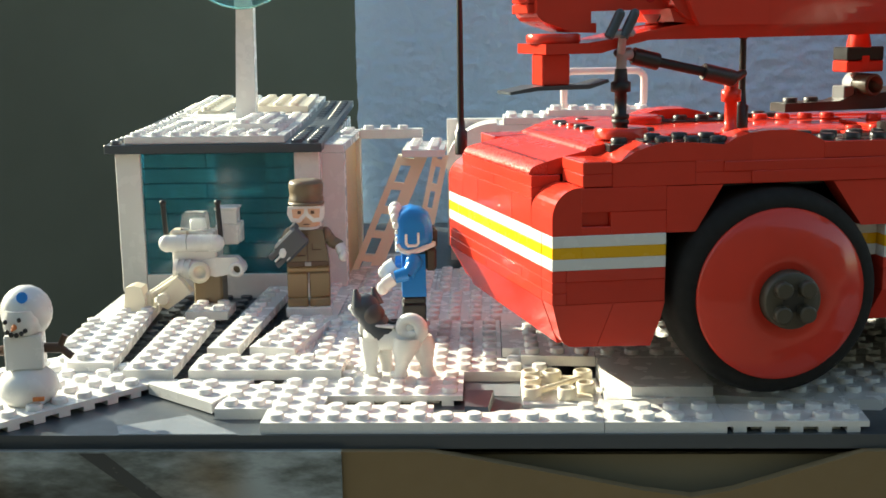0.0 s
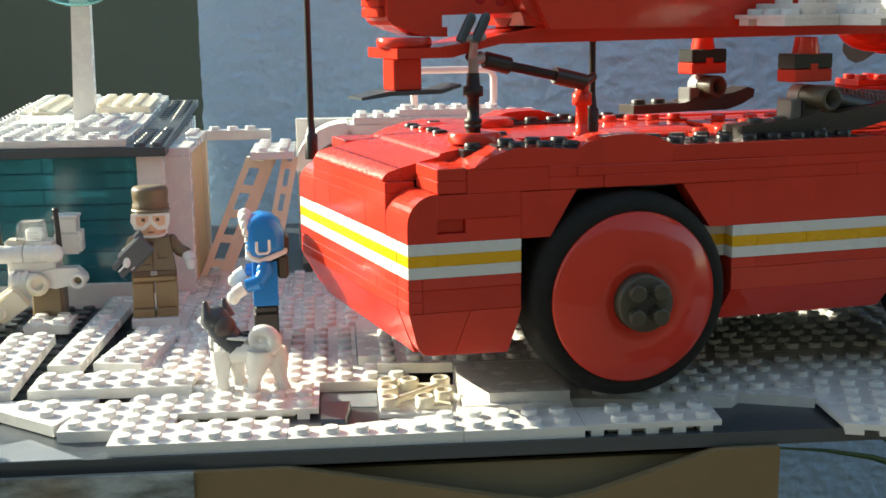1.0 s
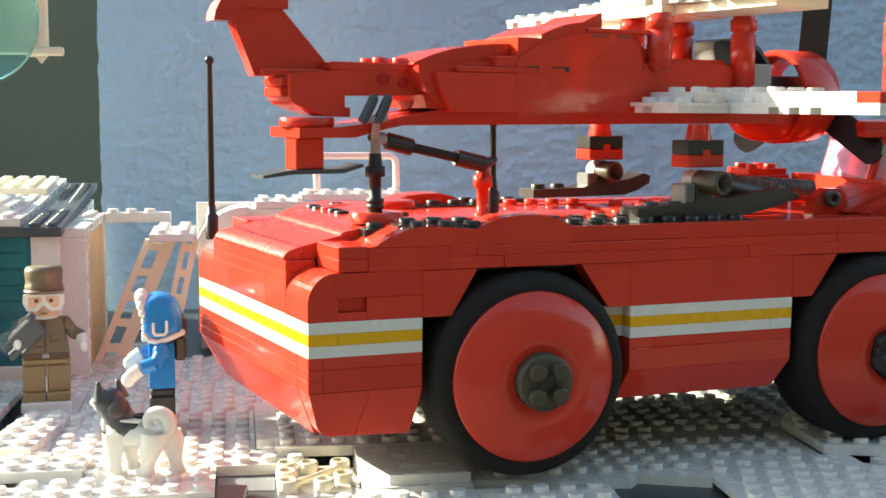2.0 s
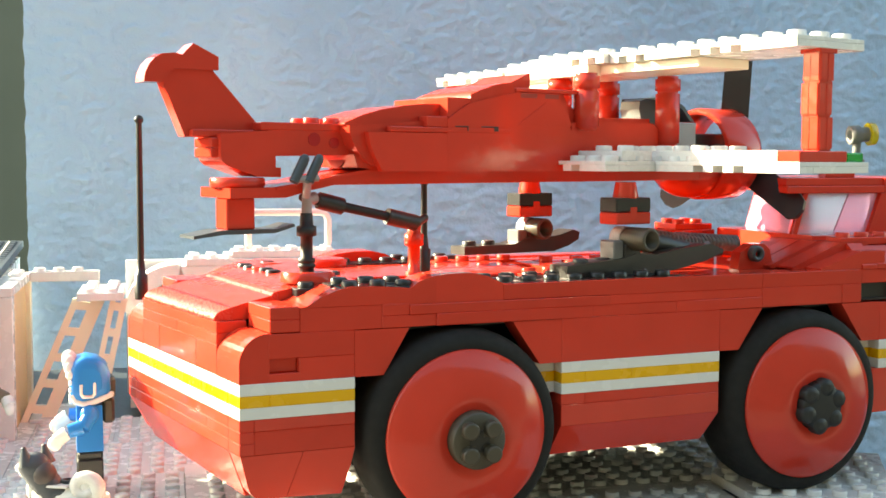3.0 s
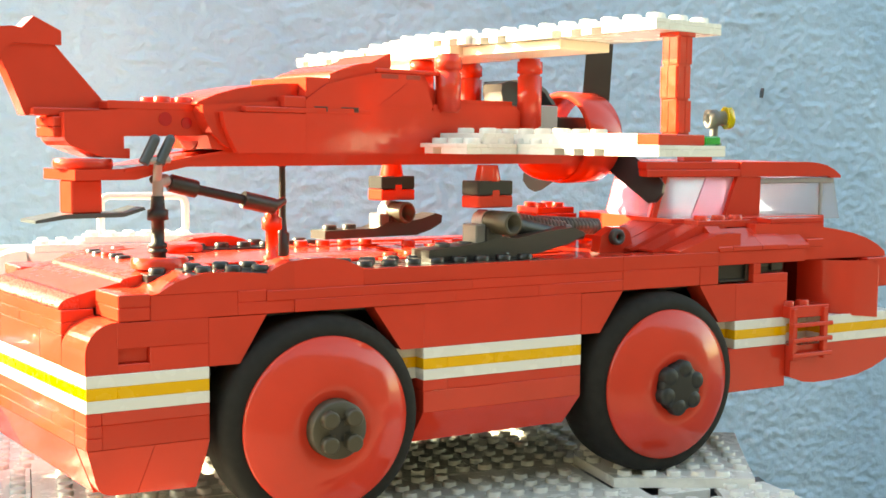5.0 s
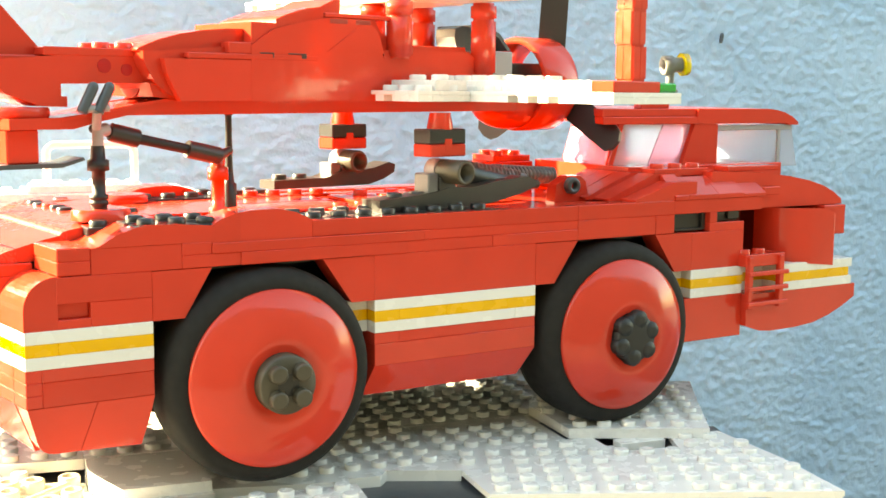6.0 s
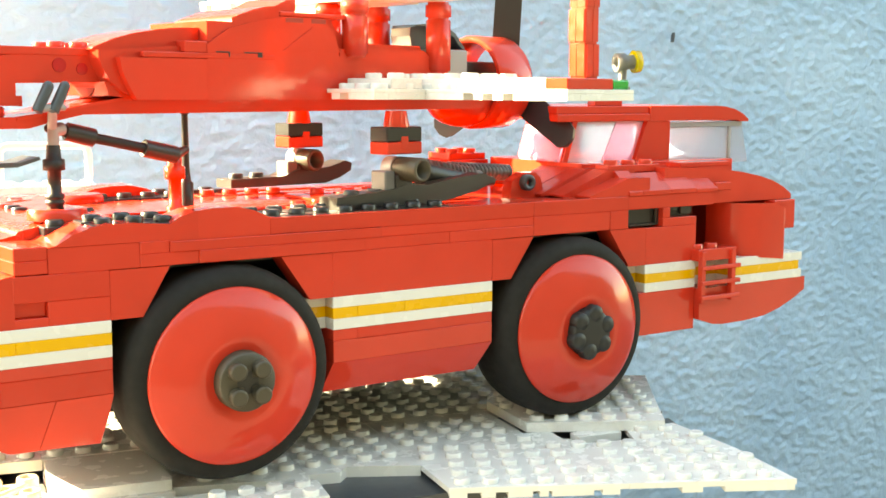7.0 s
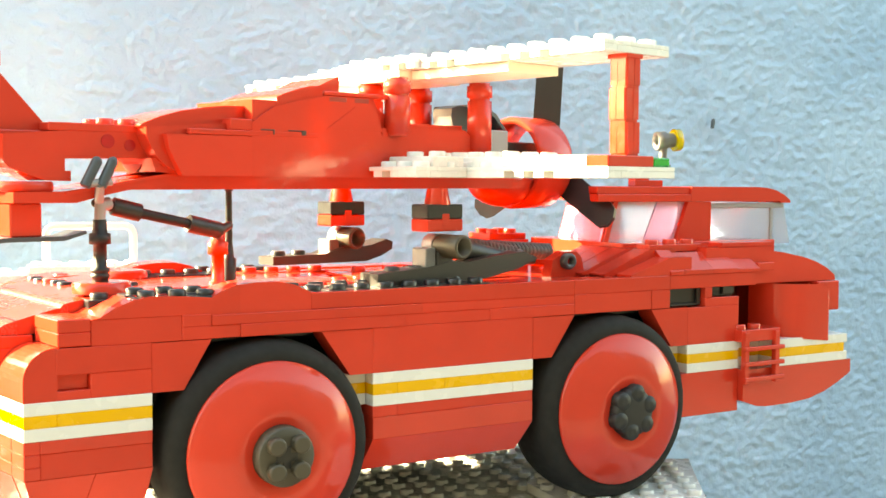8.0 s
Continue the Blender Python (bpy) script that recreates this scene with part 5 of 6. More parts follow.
hp("back_wall", MB().box(-4.19, HD - 0.8, 0, 4.69, HD, 2.4, 0.03), WHITE)
hp("column", MB().box(-0.5, HD - 0.8, 2.41, 1.0, HD, 7.6, 0.03), WHITE)
hp("inner_floor", MB().box(-4.1, 0.7, 0.0, 4.6, HD - 0.8, 0.3, 0.02), DGREY)
roof = MB().box(-5.4, -0.7, 7.65, 5.7, HD + 0.6, 8.1, 0.03)
roof.studs([-4.9], [-0.2 + 1.0 * i for i in range(0, 23)], 8.1, 10).studs([4.4, 5.2], [-0.2 + 1.0 * i for i in range(0, 23)], 8.1, 10)
rf = hp("roof", roof, DGREY, None, "dark grey plate roof edge")
for k, (v0, v1) in enumerate(((-0.5, 6.0), (6.01, 13.0), (13.01, 23.2))):
    mb = MB().box(-4.4, v0, 8.11, 3.8, v1, 8.5, 0.03)
    mb.studs([-3.9 + i for i in range(8)], [v0 + 0.5 + i for i in range(int(v1 - v0))], 8.5, 10)
    hp("roof_plate", mb, WHITE, rf)
for x0, x1, v0, v1 in ((0.8, 3.0, 2.0, 8.0), (0.2, 3.6, 13.0, 19.0), (-2.9, -1.5, 11, 19)):
    mb = MB().box(x0, v0, 8.51, x1, v1, 8.9, 0.03)
    mb.studs([x0 + 0.5 + i for i in range(int(x1 - x0))], [v0 + 0.5 + i for i in range(int(v1 - v0))], 8.9, 10)
    hp("roof_plate", mb, CREAM if v0 > 10 else WHITE, rf)
hp("roof_tile", MB().box(-2.9, 6.5, 8.51, 0.7, 11, 8.72, 0.03), WHITE, rf)
mast = hp("mast", MB().add([(-0.05, 8.0, 8.73), (1.1, 8.0, 8.73), (1.1, 9.0, 8.73), (-0.05, 9.0, 8.73), (0.27, 8.05, 16.4), (1.23, 8.05, 16.4), (1.23, 8.9, 16.4), (0.27, 8.9, 16.4)], [(3, 2, 1, 0), (4, 5, 6, 7), (0, 1, 5, 4), (1, 2, 6, 5), (2, 3, 7, 6), (3, 0, 4, 7)]), WHITE, rf, "white square antenna mast")
dsh = MB()
md = Matrix.Translation((0.75, 7.5, 18.2)) @ Matrix.Rotation(radians(84), 4, "X")
prof = []
dsh.lathe([(3.25, 0.30), (3.4, 0.35), (3.4, 0.48), (3.25, 0.5)], n=40, m=md, cap=False)
dsh.lathe([(3.24, 0.36), (2.2, 0.12), (0.2, 0.0)], n=40, m=md, cap=False)
AQUA = mat("clear_aqua_plastic", (0.30, 0.75, 0.72), 0.08, trans=0.8, bump=0)
hp("dish", dsh, AQUA, mast, "clear aqua radar dish")
brk = MB().box(-2.95, 8.0, 16.45, 4.45, 8.5, 20.0, 0.1)
for z in (16.75, 19.75):
    brk.box(-3.75, 7.8, z - 0.24, 5.25, 8.3, z + 0.24, 0.1)
for x in (-2.5, 3.95):
    brk.prism([(x - 0.3, 20.0), (x + 0.5, 20.0), (x + 0.1, 20.5), (x - 0.25, 20.9)], 8.05, 8.4).prism([(x - 0.2, 16.45), (x + 0.4, 16.45), (x + 0.1, 16.1)], 8.05, 8.4)
hp("dish_bracket", brk, CREAM, mast, "cream bracket panel with bar ends")

# ---- annex frame, brackets and sledge behind the figures ----
annex = thing("toy_annex", *bxy(-9.5, 25), -6.8, "white door frame annex with cream lattice braces", "toy building", DB)


def ap(name, mb, material, label=""):
    return part(name, mb, material, annex, label)


ap("frame_post", MB().box(-3.05, -3.2, 0.4, -1.85, -2.4, 7.45, 0.03), WHITE)
ap("frame_post", MB().box(-2.75, 4.6, 0.4, -1.85, 5.4, 7.45, 0.03), CREAM)
ap("frame_head", MB().box(-3.05, -3.2, 7.46, -1.85, 5.4, 7.9, 0.03).studs([-2.4], [2.5, 3.5, 4.5], 7.9, 12), WHITE)
ap("door_panel", MB().box(-2.3, -2.35, 0.4, -2.1, 4.55, 7.45, 0.02), mat("peach_plastic", (0.66, 0.42, 0.20), 0.4))
ap("beam", MB().box(-1.84, 4.6, 7.4, 1.8, 5.4, 7.95, 0.03).studs([-1.35, -0.35, 0.65], [5.0], 7.95, 12), WHITE)
TAN = mat("tan_lattice_plastic", (0.82, 0.74, 0.57), 0.4)
for t0, a0, w0, b0, w1, slope in ((1.0, -2.1, 0.38, -1.15, 0.72, 0.425), (0.3, 1.15, 0.28, 1.7, 0.32, 0.22)):
    mb = MB()
    for x, w in ((a0, w0), (b0, w1)):
        mb.prism([(x, 0.4), (x + w, 0.4), (x + w + slope * 6.45, 6.86), (x + slope * 6.45, 6.86)], t0, t0 + 0.35)
    for k in range(5):
        z = 0.9 + 1.35 * k
        xa, xb = a0 + 0.1 + slope * (z - 0.4), b0 + 0.1 + slope * (z - 0.4)
        mb.prism([(xa, z), (xb, z - 0.1), (xb + slope * 0.4, z + 0.3), (xa + slope * 0.4, z + 0.4)], t0 + 0.02, t0 + 0.33)
    ap("lattice_brace", mb, TAN, "tan lattice brace")
top = MB().box(0.95, -0.6, 6.88, 3.25, 4.4, 7.28, 0.03).studs([1.55, 2.65], [-0.1 + i for i in range(5)], 7.28, 12)
ap("lookout_plate", top, WHITE)
ap("floor_tile", MB().box(-1.6, 0.5, 0.41, 2.4, 4.6, 0.62, 0.03), WHITE)

sled = thing("toy_sledge_hut", *bxy(0, 31), -6.8, "white curved brick shelter with a pale bar handle", "toy shelter", DB)


def sp(name, mb, material, label=""):
    return part(name, mb, material, sled, label)


arc = [(-6.4 + 3.0 * (1 - math.cos(radians(a))), 5.6 + 2.6 * math.sin(radians(a))) for a in range(0, 91, 10)]
inn = [(-5.6 + 2.6 * (1 - math.cos(radians(a))), 5.2 + 2.2 * math.sin(radians(a))) for a in range(90, -1, -10)]
sp("arch", MB().prism([*arc, *inn], -1.0, 2.0), WHITE)
arc = [(-6.1 + 2.6 * (1 - math.cos(radians(a))), 4.2 + 2.0 * math.sin(radians(a))) for a in range(0, 91, 10)]
sp("arch", MB().prism([(-6.1, 0.4), *arc, (-3.5, 0.4)], -2.4, -1.1), WHITE)
sp("wall", MB().box(-6.4, 2.1, 0.4, 8.0, 3.0, 8.2, 0.04), WHITE)
sp("body", MB().box(-3.4, -1.0, 0.4, 9.0, 2.0, 8.1, 0.05), WHITE)
mb = MB().box(-3.0, -1.0, 8.11, 8.5, 2.0, 8.5, 0.03)
mb.studs([-2.5 + i for i in range(11)], [-0.5, 0.5, 1.5], 8.5, 12)
sp("top_plate", mb, WHITE)
mb = MB().box(-0.4, -0.8, 8.51, 5.6, 1.2, 8.9, 0.03).studs([0.1 + i for i in range(6)], [-0.3, 0.7], 8.9, 12)
sp("top_plate", mb, WHITE)
bar, pts = MB(), []
for cx, cz, a0 in ((4.8, 10.55, 0), (1.1, 10.55, 90), (1.1, 9.3, 180), (4.8, 9.3, 270)):
    for a in range(a0, a0 + 91, 15):
        pts.append((cx + 0.5 * math.cos(radians(a)), 0.6, cz + 0.5 * math.sin(radians(a))))
for p, q in zip(pts, pts[1:] + pts[:1]):
    bar.rod(p, q, 0.21, 10)
sp("bar_handle", bar, mat("pale_pink_bar", (0.82, 0.66, 0.62), 0.4), "pale rounded bar handle")
sp("crate", MB().box(-5.4, -4.6, 0.4, -3.4, -3.0, 2.6, 0.05).box(-5.2, -4.4, 2.6, -3.6, -3.2, 3.3, 0.05), mat("stone_plastic", (0.36, 0.33, 0.26), 0.4), "beige-grey crate")


# ---- figures: one plain mesh each ----
def multi(name, pieces, label, category, u, v, z, turn):
    """A doll of one mesh with several colours."""
    me = bpy.data.meshes.new(name)
    verts, faces, mats, idx, sm = [], [], [], [], []
    for mb, material in pieces:
        k = len(verts)
        verts += [(x * S, y * S, zz * S) for x, y, zz in mb.v]
        faces += [tuple(i + k for i in f) for f in mb.f]
        if material not in mats:
            mats.append(material)
        idx += [mats.index(material)] * len(mb.f)
        sm += mb.smooth
    me.from_pydata(verts, [], faces)
    for m in mats:
        me.materials.append(m)
    me.polygons.foreach_set("material_index", idx)
    me.polygons.foreach_set("use_smooth", sm)
    me.update()
    ob = new(name, me)
    x, y = bxy(u, v)
    ob.matrix_world = pose(x * S, y * S, z * S + ZO, 0, 0, turn)
    return tagged(ob, label, category)


def doll_body(torso, legs, arms, grip_mat):
    """Legs, hips, tapered torso, arms and grips; faces -y."""
    lg = MB()
    for x0, x1 in ((-0.98, -0.04), (0.04, 0.98)):
        lg.box(x0, -0.5, 0.35, x1, 0.48, 1.45, 0.05).box(x0, -0.75, 0.0, x1, 0.48, 0.36, 0.04)
    lg.box(-0.98, -0.48, 1.45, 0.98, 0.48, 1.75, 0.08)
    ts = MB().add([(-0.98, -0.5, 1.75), (0.98, -0.5, 1.75), (0.98, 0.5, 1.75), (-0.98, 0.5, 1.75), (-0.72, -0.48, 3.35), (0.72, -0.48, 3.35), (0.72, 0.48, 3.35), (-0.72, 0.48, 3.35)],
                  [(0, 3, 2, 1), (4, 5, 6, 7), (0, 1, 5, 4), (1, 2, 6, 5), (2, 3, 7, 6), (3, 0, 4, 7)])
    ts.cyl(0, 0, 3.35, 3.5, 0.35, 14)
    am, hd = MB(), MB()
    for sgn, (ey, ez, ex) in zip((-1, 1), arms):
        am.sphere(sgn * 0.85, 0, 3.05, 0.36, 0.8, 1, 1, 12)
        el, wr = sgn * (1.05 + 0.4 * ex), sgn * (1.08 + ex)
        am.rod((sgn * 0.88, 0, 3.05), (el, 0.05 + ey * 0.4, 2.5 + ez * 0.3), 0.27, 12)
        am.rod((el, 0.05 + ey * 0.4, 2.55 + ez * 0.3), (wr, ey, 2.15 + ez), 0.28, 12, 0.24)
        hd.rod((wr, ey * 1.05, 2.1 + ez), (wr + sgn * 0.3 * ex, ey * 1.3 - 0.2, 1.85 + ez), 0.26, 12)
        hd.sphere(wr + sgn * 0.3 * ex, ey * 1.3 - 0.25, 1.75 + ez, 0.27, 0.8, 1, 1, 12)
    return [(lg, legs), (ts, torso), (am, torso), (hd, grip_mat)]


SKIN = mat("peach_head_plastic", (0.62, 0.38, 0.25), 0.4)
BROWN = mat("brown_plastic", (0.09, 0.045, 0.025), 0.4)
GUN = mat("slate_plastic", (0.07, 0.075, 0.085), 0.35)
t = doll_body(OLIVE, KHAKI, ((-0.6, 0.75, 0.0), (-0.25, 0.45, 0.42)), WHITE)
head = MB().lathe([(0.45, 0), (0.6, 0.12), (0.62, 1.0), (0.5, 1.15)], 0, 0, 3.4, 22)
cap = MB().lathe([(0.76, 0), (0.80, 0.05), (0.80, 0.3), (0.75, 0.36), (0.78, 0.6), (0.8, 0.9), (0.72, 1.04), (0.3, 1.08)], 0, 0.05, 4.42, 24)
cap.lathe([(0.7, 0), (0.84, 0.02), (0.84, 0.1), (0.7, 0.14)], 0, -0.12, 4.44, 24).box(-0.74, -0.05, 3.55, 0.74, 0.72, 4.45, 0.2)
gog = MB().prism([(-0.82, 4.42), (0.82, 4.42), (0.86, 4.1), (0.7, 3.76), (0.3, 3.72), (0.0, 4.0), (-0.3, 3.72), (-0.7, 3.76), (-0.86, 4.1)], -0.74, -0.55)
gog.lathe([(0.68, 0), (0.68, 0.34)], 0, 0.02, 4.0, 22)
eye = MB().prism([(-0.64, 4.32), (-0.08, 4.32), (-0.1, 4.14), (-0.36, 3.9), (-0.6, 3.94)], -0.77, -0.72).prism([(0.64, 4.32), (0.08, 4.32), (0.1, 4.14), (0.36, 3.9), (0.6, 3.94)], -0.77, -0.72)
brow = MB().box(-0.38, -0.785, 4.1, -0.22, -0.76, 4.24, 0.01).box(0.22, -0.785, 4.1, 0.38, -0.76, 4.24, 0.01).box(-0.14, -0.65, 3.6, 0.14, -0.6, 3.64, 0.01)
scarf = MB().lathe([(0.55, 0), (0.62, 0.08), (0.5, 0.16)], 0, 0, 3.36, 18)
gt = Matrix.Translation((-0.75, -0.95, 2.75)) @ Matrix.Rotation(radians(-42), 4, "Y")
gun = MB().box(-0.6, -0.25, -0.46, 0.8, 0.2, 0.5, 0.1, gt).box(-1.05, -0.2, 0.1, -0.5, 0.15, 0.36, 0.05, gt).box(-1.05, -0.2, -0.34, -0.5, 0.15, -0.08, 0.05, gt).box(0.5, -0.15, 0.3, 0.9, 0.15, 0.62, 0.06, gt)
glint = MB().box(-0.95, -0.26, -0.04, -0.45, -0.2, 0.05, 0.02, gt).box(-0.5, -0.28, -0.36, -0.3, -0.24, -0.3, 0.01, gt)
belt = MB().box(-0.95, -0.54, 1.75, 0.95, -0.49, 1.97, 0.02)
buck = MB().box(-0.15, -0.57, 1.76, 0.15, -0.52, 1.96, 0.02)
stitch = MB().box(0.2, -0.53, 2.45, 0.62, -0.47, 2.5, 0.01).box(0.2, -0.53, 2.5, 0.25, -0.47, 2.75, 0.01).box(-0.04, -0.53, 2.0, 0.02, -0.47, 3.2, 0.01).box(-0.5, -0.53, 2.2, -0.1, -0.47, 2.25, 0.01)
gap = MB().box(-0.035, -0.53, 0.36, 0.035, -0.45, 1.0, 0.01)
stand = MB().box(-1.05, -1.0, -0.4, 1.05, 0.9, 0.0, 0.03)
multi("toy_soldier", t + [(head, SKIN), (cap, OLIVE), (gog, WHITE), (eye, SKIN), (brow, BROWN), (scarf, WHITE), (gun, GUN), (belt, BROWN), (buck, LGREY), (stitch, BROWN), (glint, WHITE), (gap, WHITE), (stand, WHITE)],
      "toy figure in brown winter coat, cap and white goggles", "toy figure", -12.55, 16.3, -6.0, -4).scale = (1.03, 1.03, 1.09)

PACK = mat("dark_pack_plastic", (0.06, 0.05, 0.035), 0.4)
t = doll_body(BLUE, MATT_BLACK, ((-0.75, 0.6, 0.0), (-0.8, 0.4, 0.0)), WHITE)
head = MB().lathe([(0.45, 0), (0.6, 0.12), (0.62, 0.95)], 0, 0, 3.45, 20)
side = [(-0.62, 3.5), (-0.7, 3.75), (-0.7, 4.75), (-0.5, 5.0), (-0.1, 5.1), (0.35, 5.02), (0.65, 4.8), (0.8, 4.4), (0.82, 3.9), (0.76, 3.72), (0.2, 3.5), (-0.3, 3.4)]
rows = [(-0.88, 0.55), (-0.84, 0.78), (-0.74, 0.92), (-0.58, 0.99), (-0.2, 1.02), (0.2, 1.02), (0.58, 0.99), (0.74, 0.92), (0.84, 0.78), (0.88, 0.55)]
hood = MB().loft(side, [(x, k, 0, 0) for x, k in rows])
fur = MB()
for k in range(18):
    a = radians(20 * k)
    fur.sphere(0.66 * math.cos(a), -0.66 - 0.05 * max(0, math.sin(a)), 4.2 + 0.78 * math.sin(a), 0.1 + 0.2 * max(0.0, math.sin(a)) ** 0.8, n=10)
edge = [(0.7, -0.66, 3.75), (0.74, -0.5, 3.52), (0.78, -0.2, 3.42), (0.8, 0.2, 3.5), (0.76, 0.55, 3.62), (0.6, 0.82, 3.7), (0.0, 0.9, 3.72)]
for p, q in zip(edge, edge[1:]):
    for sx in (1, -1):
        fur.rod((sx * p[0], p[1], p[2]), (sx * q[0], q[1], q[2]), 0.11, 8).sphere(sx * q[0], q[1], q[2], 0.11, n=8)
mark = MB()
for a, b in (((0.9, -0.3, 4.15), (0.9, -0.3, 3.8)), ((0.9, -0.3, 3.8), (0.9, -0.22, 3.7)), ((0.9, -0.22, 3.7), (0.9, 0.12, 3.7)), ((0.9, 0.12, 3.7), (0.9, 0.2, 3.8)), ((0.9, 0.2, 3.8), (0.9, 0.2, 4.15))):
    mark.rod(a, b, 0.06, 8).sphere(*b, 0.06, n=8)
pack = MB().box(-0.55, 0.5, 2.65, 0.55, 0.95, 3.55, 0.1).box(-0.5, 0.6, 3.5, 0.5, 1.0, 4.3, 0.12)
multi("toy_explorer", t + [(head, SKIN), (hood, BLUE), (fur, WHITE), (mark, WHITE), (pack, PACK)],
      "toy figure in bright blue parka with white fur hood", "toy figure", -7.22, 11.6, -6.4, -95).scale = (1.02, 1.04, 1.14)

# dog
GREYFUR = mat("grey_fur_plastic", (0.05, 0.055, 0.065), 0.4)
def barrel(mb, rows, n=18):
    """A soft body: rows of (x, z, radius across, radius up and down)."""
    verts, faces = [], []
    for x, z, ry, rz in rows:
        verts += [(x, ry * math.cos(2 * math.pi * i / n), z + rz * math.sin(2 * math.pi * i / n)) for i in range(n)]
    for k in range(len(rows) - 1):
        faces += [(k * n + i, (k + 1) * n + i, (k + 1) * n + (i + 1) % n, k * n + (i + 1) % n) for i in range(n)]
    mb.add(verts, faces, True)
    mb.add(verts[:n], [tuple(range(n))])
    return mb.add(verts[-n:], [tuple(range(n))[::-1]])


def lean_leg(mb, x0, y0, x1, prof):
    """A leg that slants: rows of (height, radius)."""
    n, verts, faces, top = 14, [], [], prof[0][0]
    for z, r in prof:
        cx = x1 + (x0 - x1) * z / top
        verts += [(cx + r * 1.15 * math.cos(2 * math.pi * i / n), y0 + r * math.sin(2 * math.pi * i / n), z) for i in range(n)]
    for k in range(len(prof) - 1):
        faces += [(k * n + i, (k + 1) * n + i, (k + 1) * n + (i + 1) % n, k * n + (i + 1) % n) for i in range(n)]
    return mb.add(verts, faces, True)


RUSSET = mat("russet_grey_plastic", (0.07, 0.05, 0.047), 0.45)
body = barrel(MB(), [(-1.0, 1.55, 0.1, 0.15), (-0.92, 1.52, 0.36, 0.5), (-0.6, 1.45, 0.44, 0.58), (-0.1, 1.45, 0.42, 0.5), (0.4, 1.45, 0.4, 0.46), (0.8, 1.45, 0.42, 0.5), (1.1, 1.42, 0.36, 0.46), (1.25, 1.42, 0.15, 0.2)])
FRONT, HIND = [(1.5, 0.36), (1.1, 0.33), (0.7, 0.25), (0.3, 0.2), (0.12, 0.23), (0.0, 0.24)], [(1.6, 0.4), (1.2, 0.42), (0.8, 0.31), (0.5, 0.22), (0.25, 0.2), (0.1, 0.23), (0.0, 0.24)]
for x0, y0, x1, prof in ((-0.68, -0.25, -0.72, FRONT), (-0.5, 0.27, -0.3, FRONT), (0.78, -0.27, 0.45, HIND), (0.98, 0.27, 1.35, HIND)):
    lean_leg(body, x0, y0, x1, prof)
    body.sphere(x1 - 0.12, y0, 0.1, 0.2, 1.3, 1.0, 0.55, 12)
for k in range(44):
    a = radians(-80 + 9.0 * k)
    rr = 0.42 - 0.0035 * k
    body.sphere(0.85 + rr * math.cos(a), -0.1 - 0.003 * k, 1.98 + rr * math.sin(a), 0.28 - 0.002 * k, 1, 0.9, 1, 12)
body.sphere(0.85, -0.16, 1.98, 0.24, 1, 0.6, 1, 12)
muzzle = MB().sphere(-1.42, 0.05, 2.5, 0.22, 1.2, 0.85, 0.9, 14).sphere(-1.2, 0, 2.38, 0.3, 1.0, 1.0, 0.8, 14).sphere(-1.02, 0, 1.75, 0.34, 0.7, 0.85, 1.3, 14)
fur = MB()
for k in range(8):
    fur.sphere(-0.93 + 0.085 * k, 0, 2.5 - 0.13 * k, 0.54, 0.95, 0.84, 1.0, 18)
fur.sphere(-0.98, 0.02, 2.6, 0.55, 1.0, 0.9, 0.98, 18).sphere(-0.25, 0, 1.72, 0.42, 1.5, 0.98, 0.62, 18)
saddle = MB().box(-0.42, -0.42, 1.94, 0.3, 0.42, 2.04, 0.03)
ring = MB().lathe([(0.24, 0), (0.26, 0.03), (0.26, 0.1), (0.15, 0.12), (0.14, 0.05)], 0.15, 0.1, 2.04, 16)
ears = MB()
for x, y in ((-1.22, -0.26), (-0.78, 0.28)):
    ears.rod((x + 0.1, y, 2.7), (x, y, 3.3), 0.28, 12, 0.08).sphere(x, y, 3.3, 0.085, n=10)
inner = MB().sphere(-0.6, -0.1, 2.33, 0.48, 0.85, 0.85, 1.05, 18)
multi("toy_dog", [(body, WHITE), (muzzle, WHITE), (fur, GREYFUR), (ears, GREYFUR), (inner, RUSSET), (saddle, WHITE), (ring, MATT_BLACK)], "small grey and white toy husky with curled tail", "toy dog", -7.75, 5.3, -6.2, DB - 22).scale = (1.1, 1.05, 0.98)

# snow figure with twig arms
s1 = MB().sphere(0, 0, 0.62, 1.0, 1.22, 1.22, 0.88, 24).box(-0.75, -0.6, 1.4, 0.75, 0.6, 2.75, 0.06)
s1.lathe([(0.6, 0), (0.78, 0.15), (0.82, 0.6), (0.72, 0.95)], 0, 0, 2.75, 22)
s1.sphere(0.12, 0.3, 3.5, 1.06, 0.98, 0.9, 0.98, 26)
arms_ = MB()
for sgn in (-1, 1):
    arms_.rod((sgn * 0.7, 0, 2.1), (sgn * 1.45, -0.2, 2.1), 0.2, 10).rod((sgn * 1.4, -0.2, 2.1), (sgn * 1.85, -0.3, 1.75), 0.15, 10).rod((sgn * 1.35, -0.2, 2.1), (sgn * 1.6, -0.2, 2.6), 0.14, 10)
coal = MB()
for x, z in ((-0.5, 3.35), (0.05, 3.4), (-0.45, 2.95), (-0.3, 2.85), (-0.1, 2.82), (0.1, 2.88), (0.25, 2.98)):
    coal.sphere(x - 0.1, -0.76 + 0.12 * x * x, z, 0.1, n=8)
carrot = MB().rod((-0.25, -0.7, 3.15), (-0.3, -1.2, 3.1), 0.13, 10, 0.04)
badge = MB().lathe([(0.22, 0), (0.22, 0.06)], n=16, m=Matrix.Translation((0.1, -0.5, 4.2)) @ Matrix.Rotation(radians(60), 4, "X"))
tag = MB().box(0.3, -1.36, 0.35, 0.75, -1.2, 0.5, 0.02)
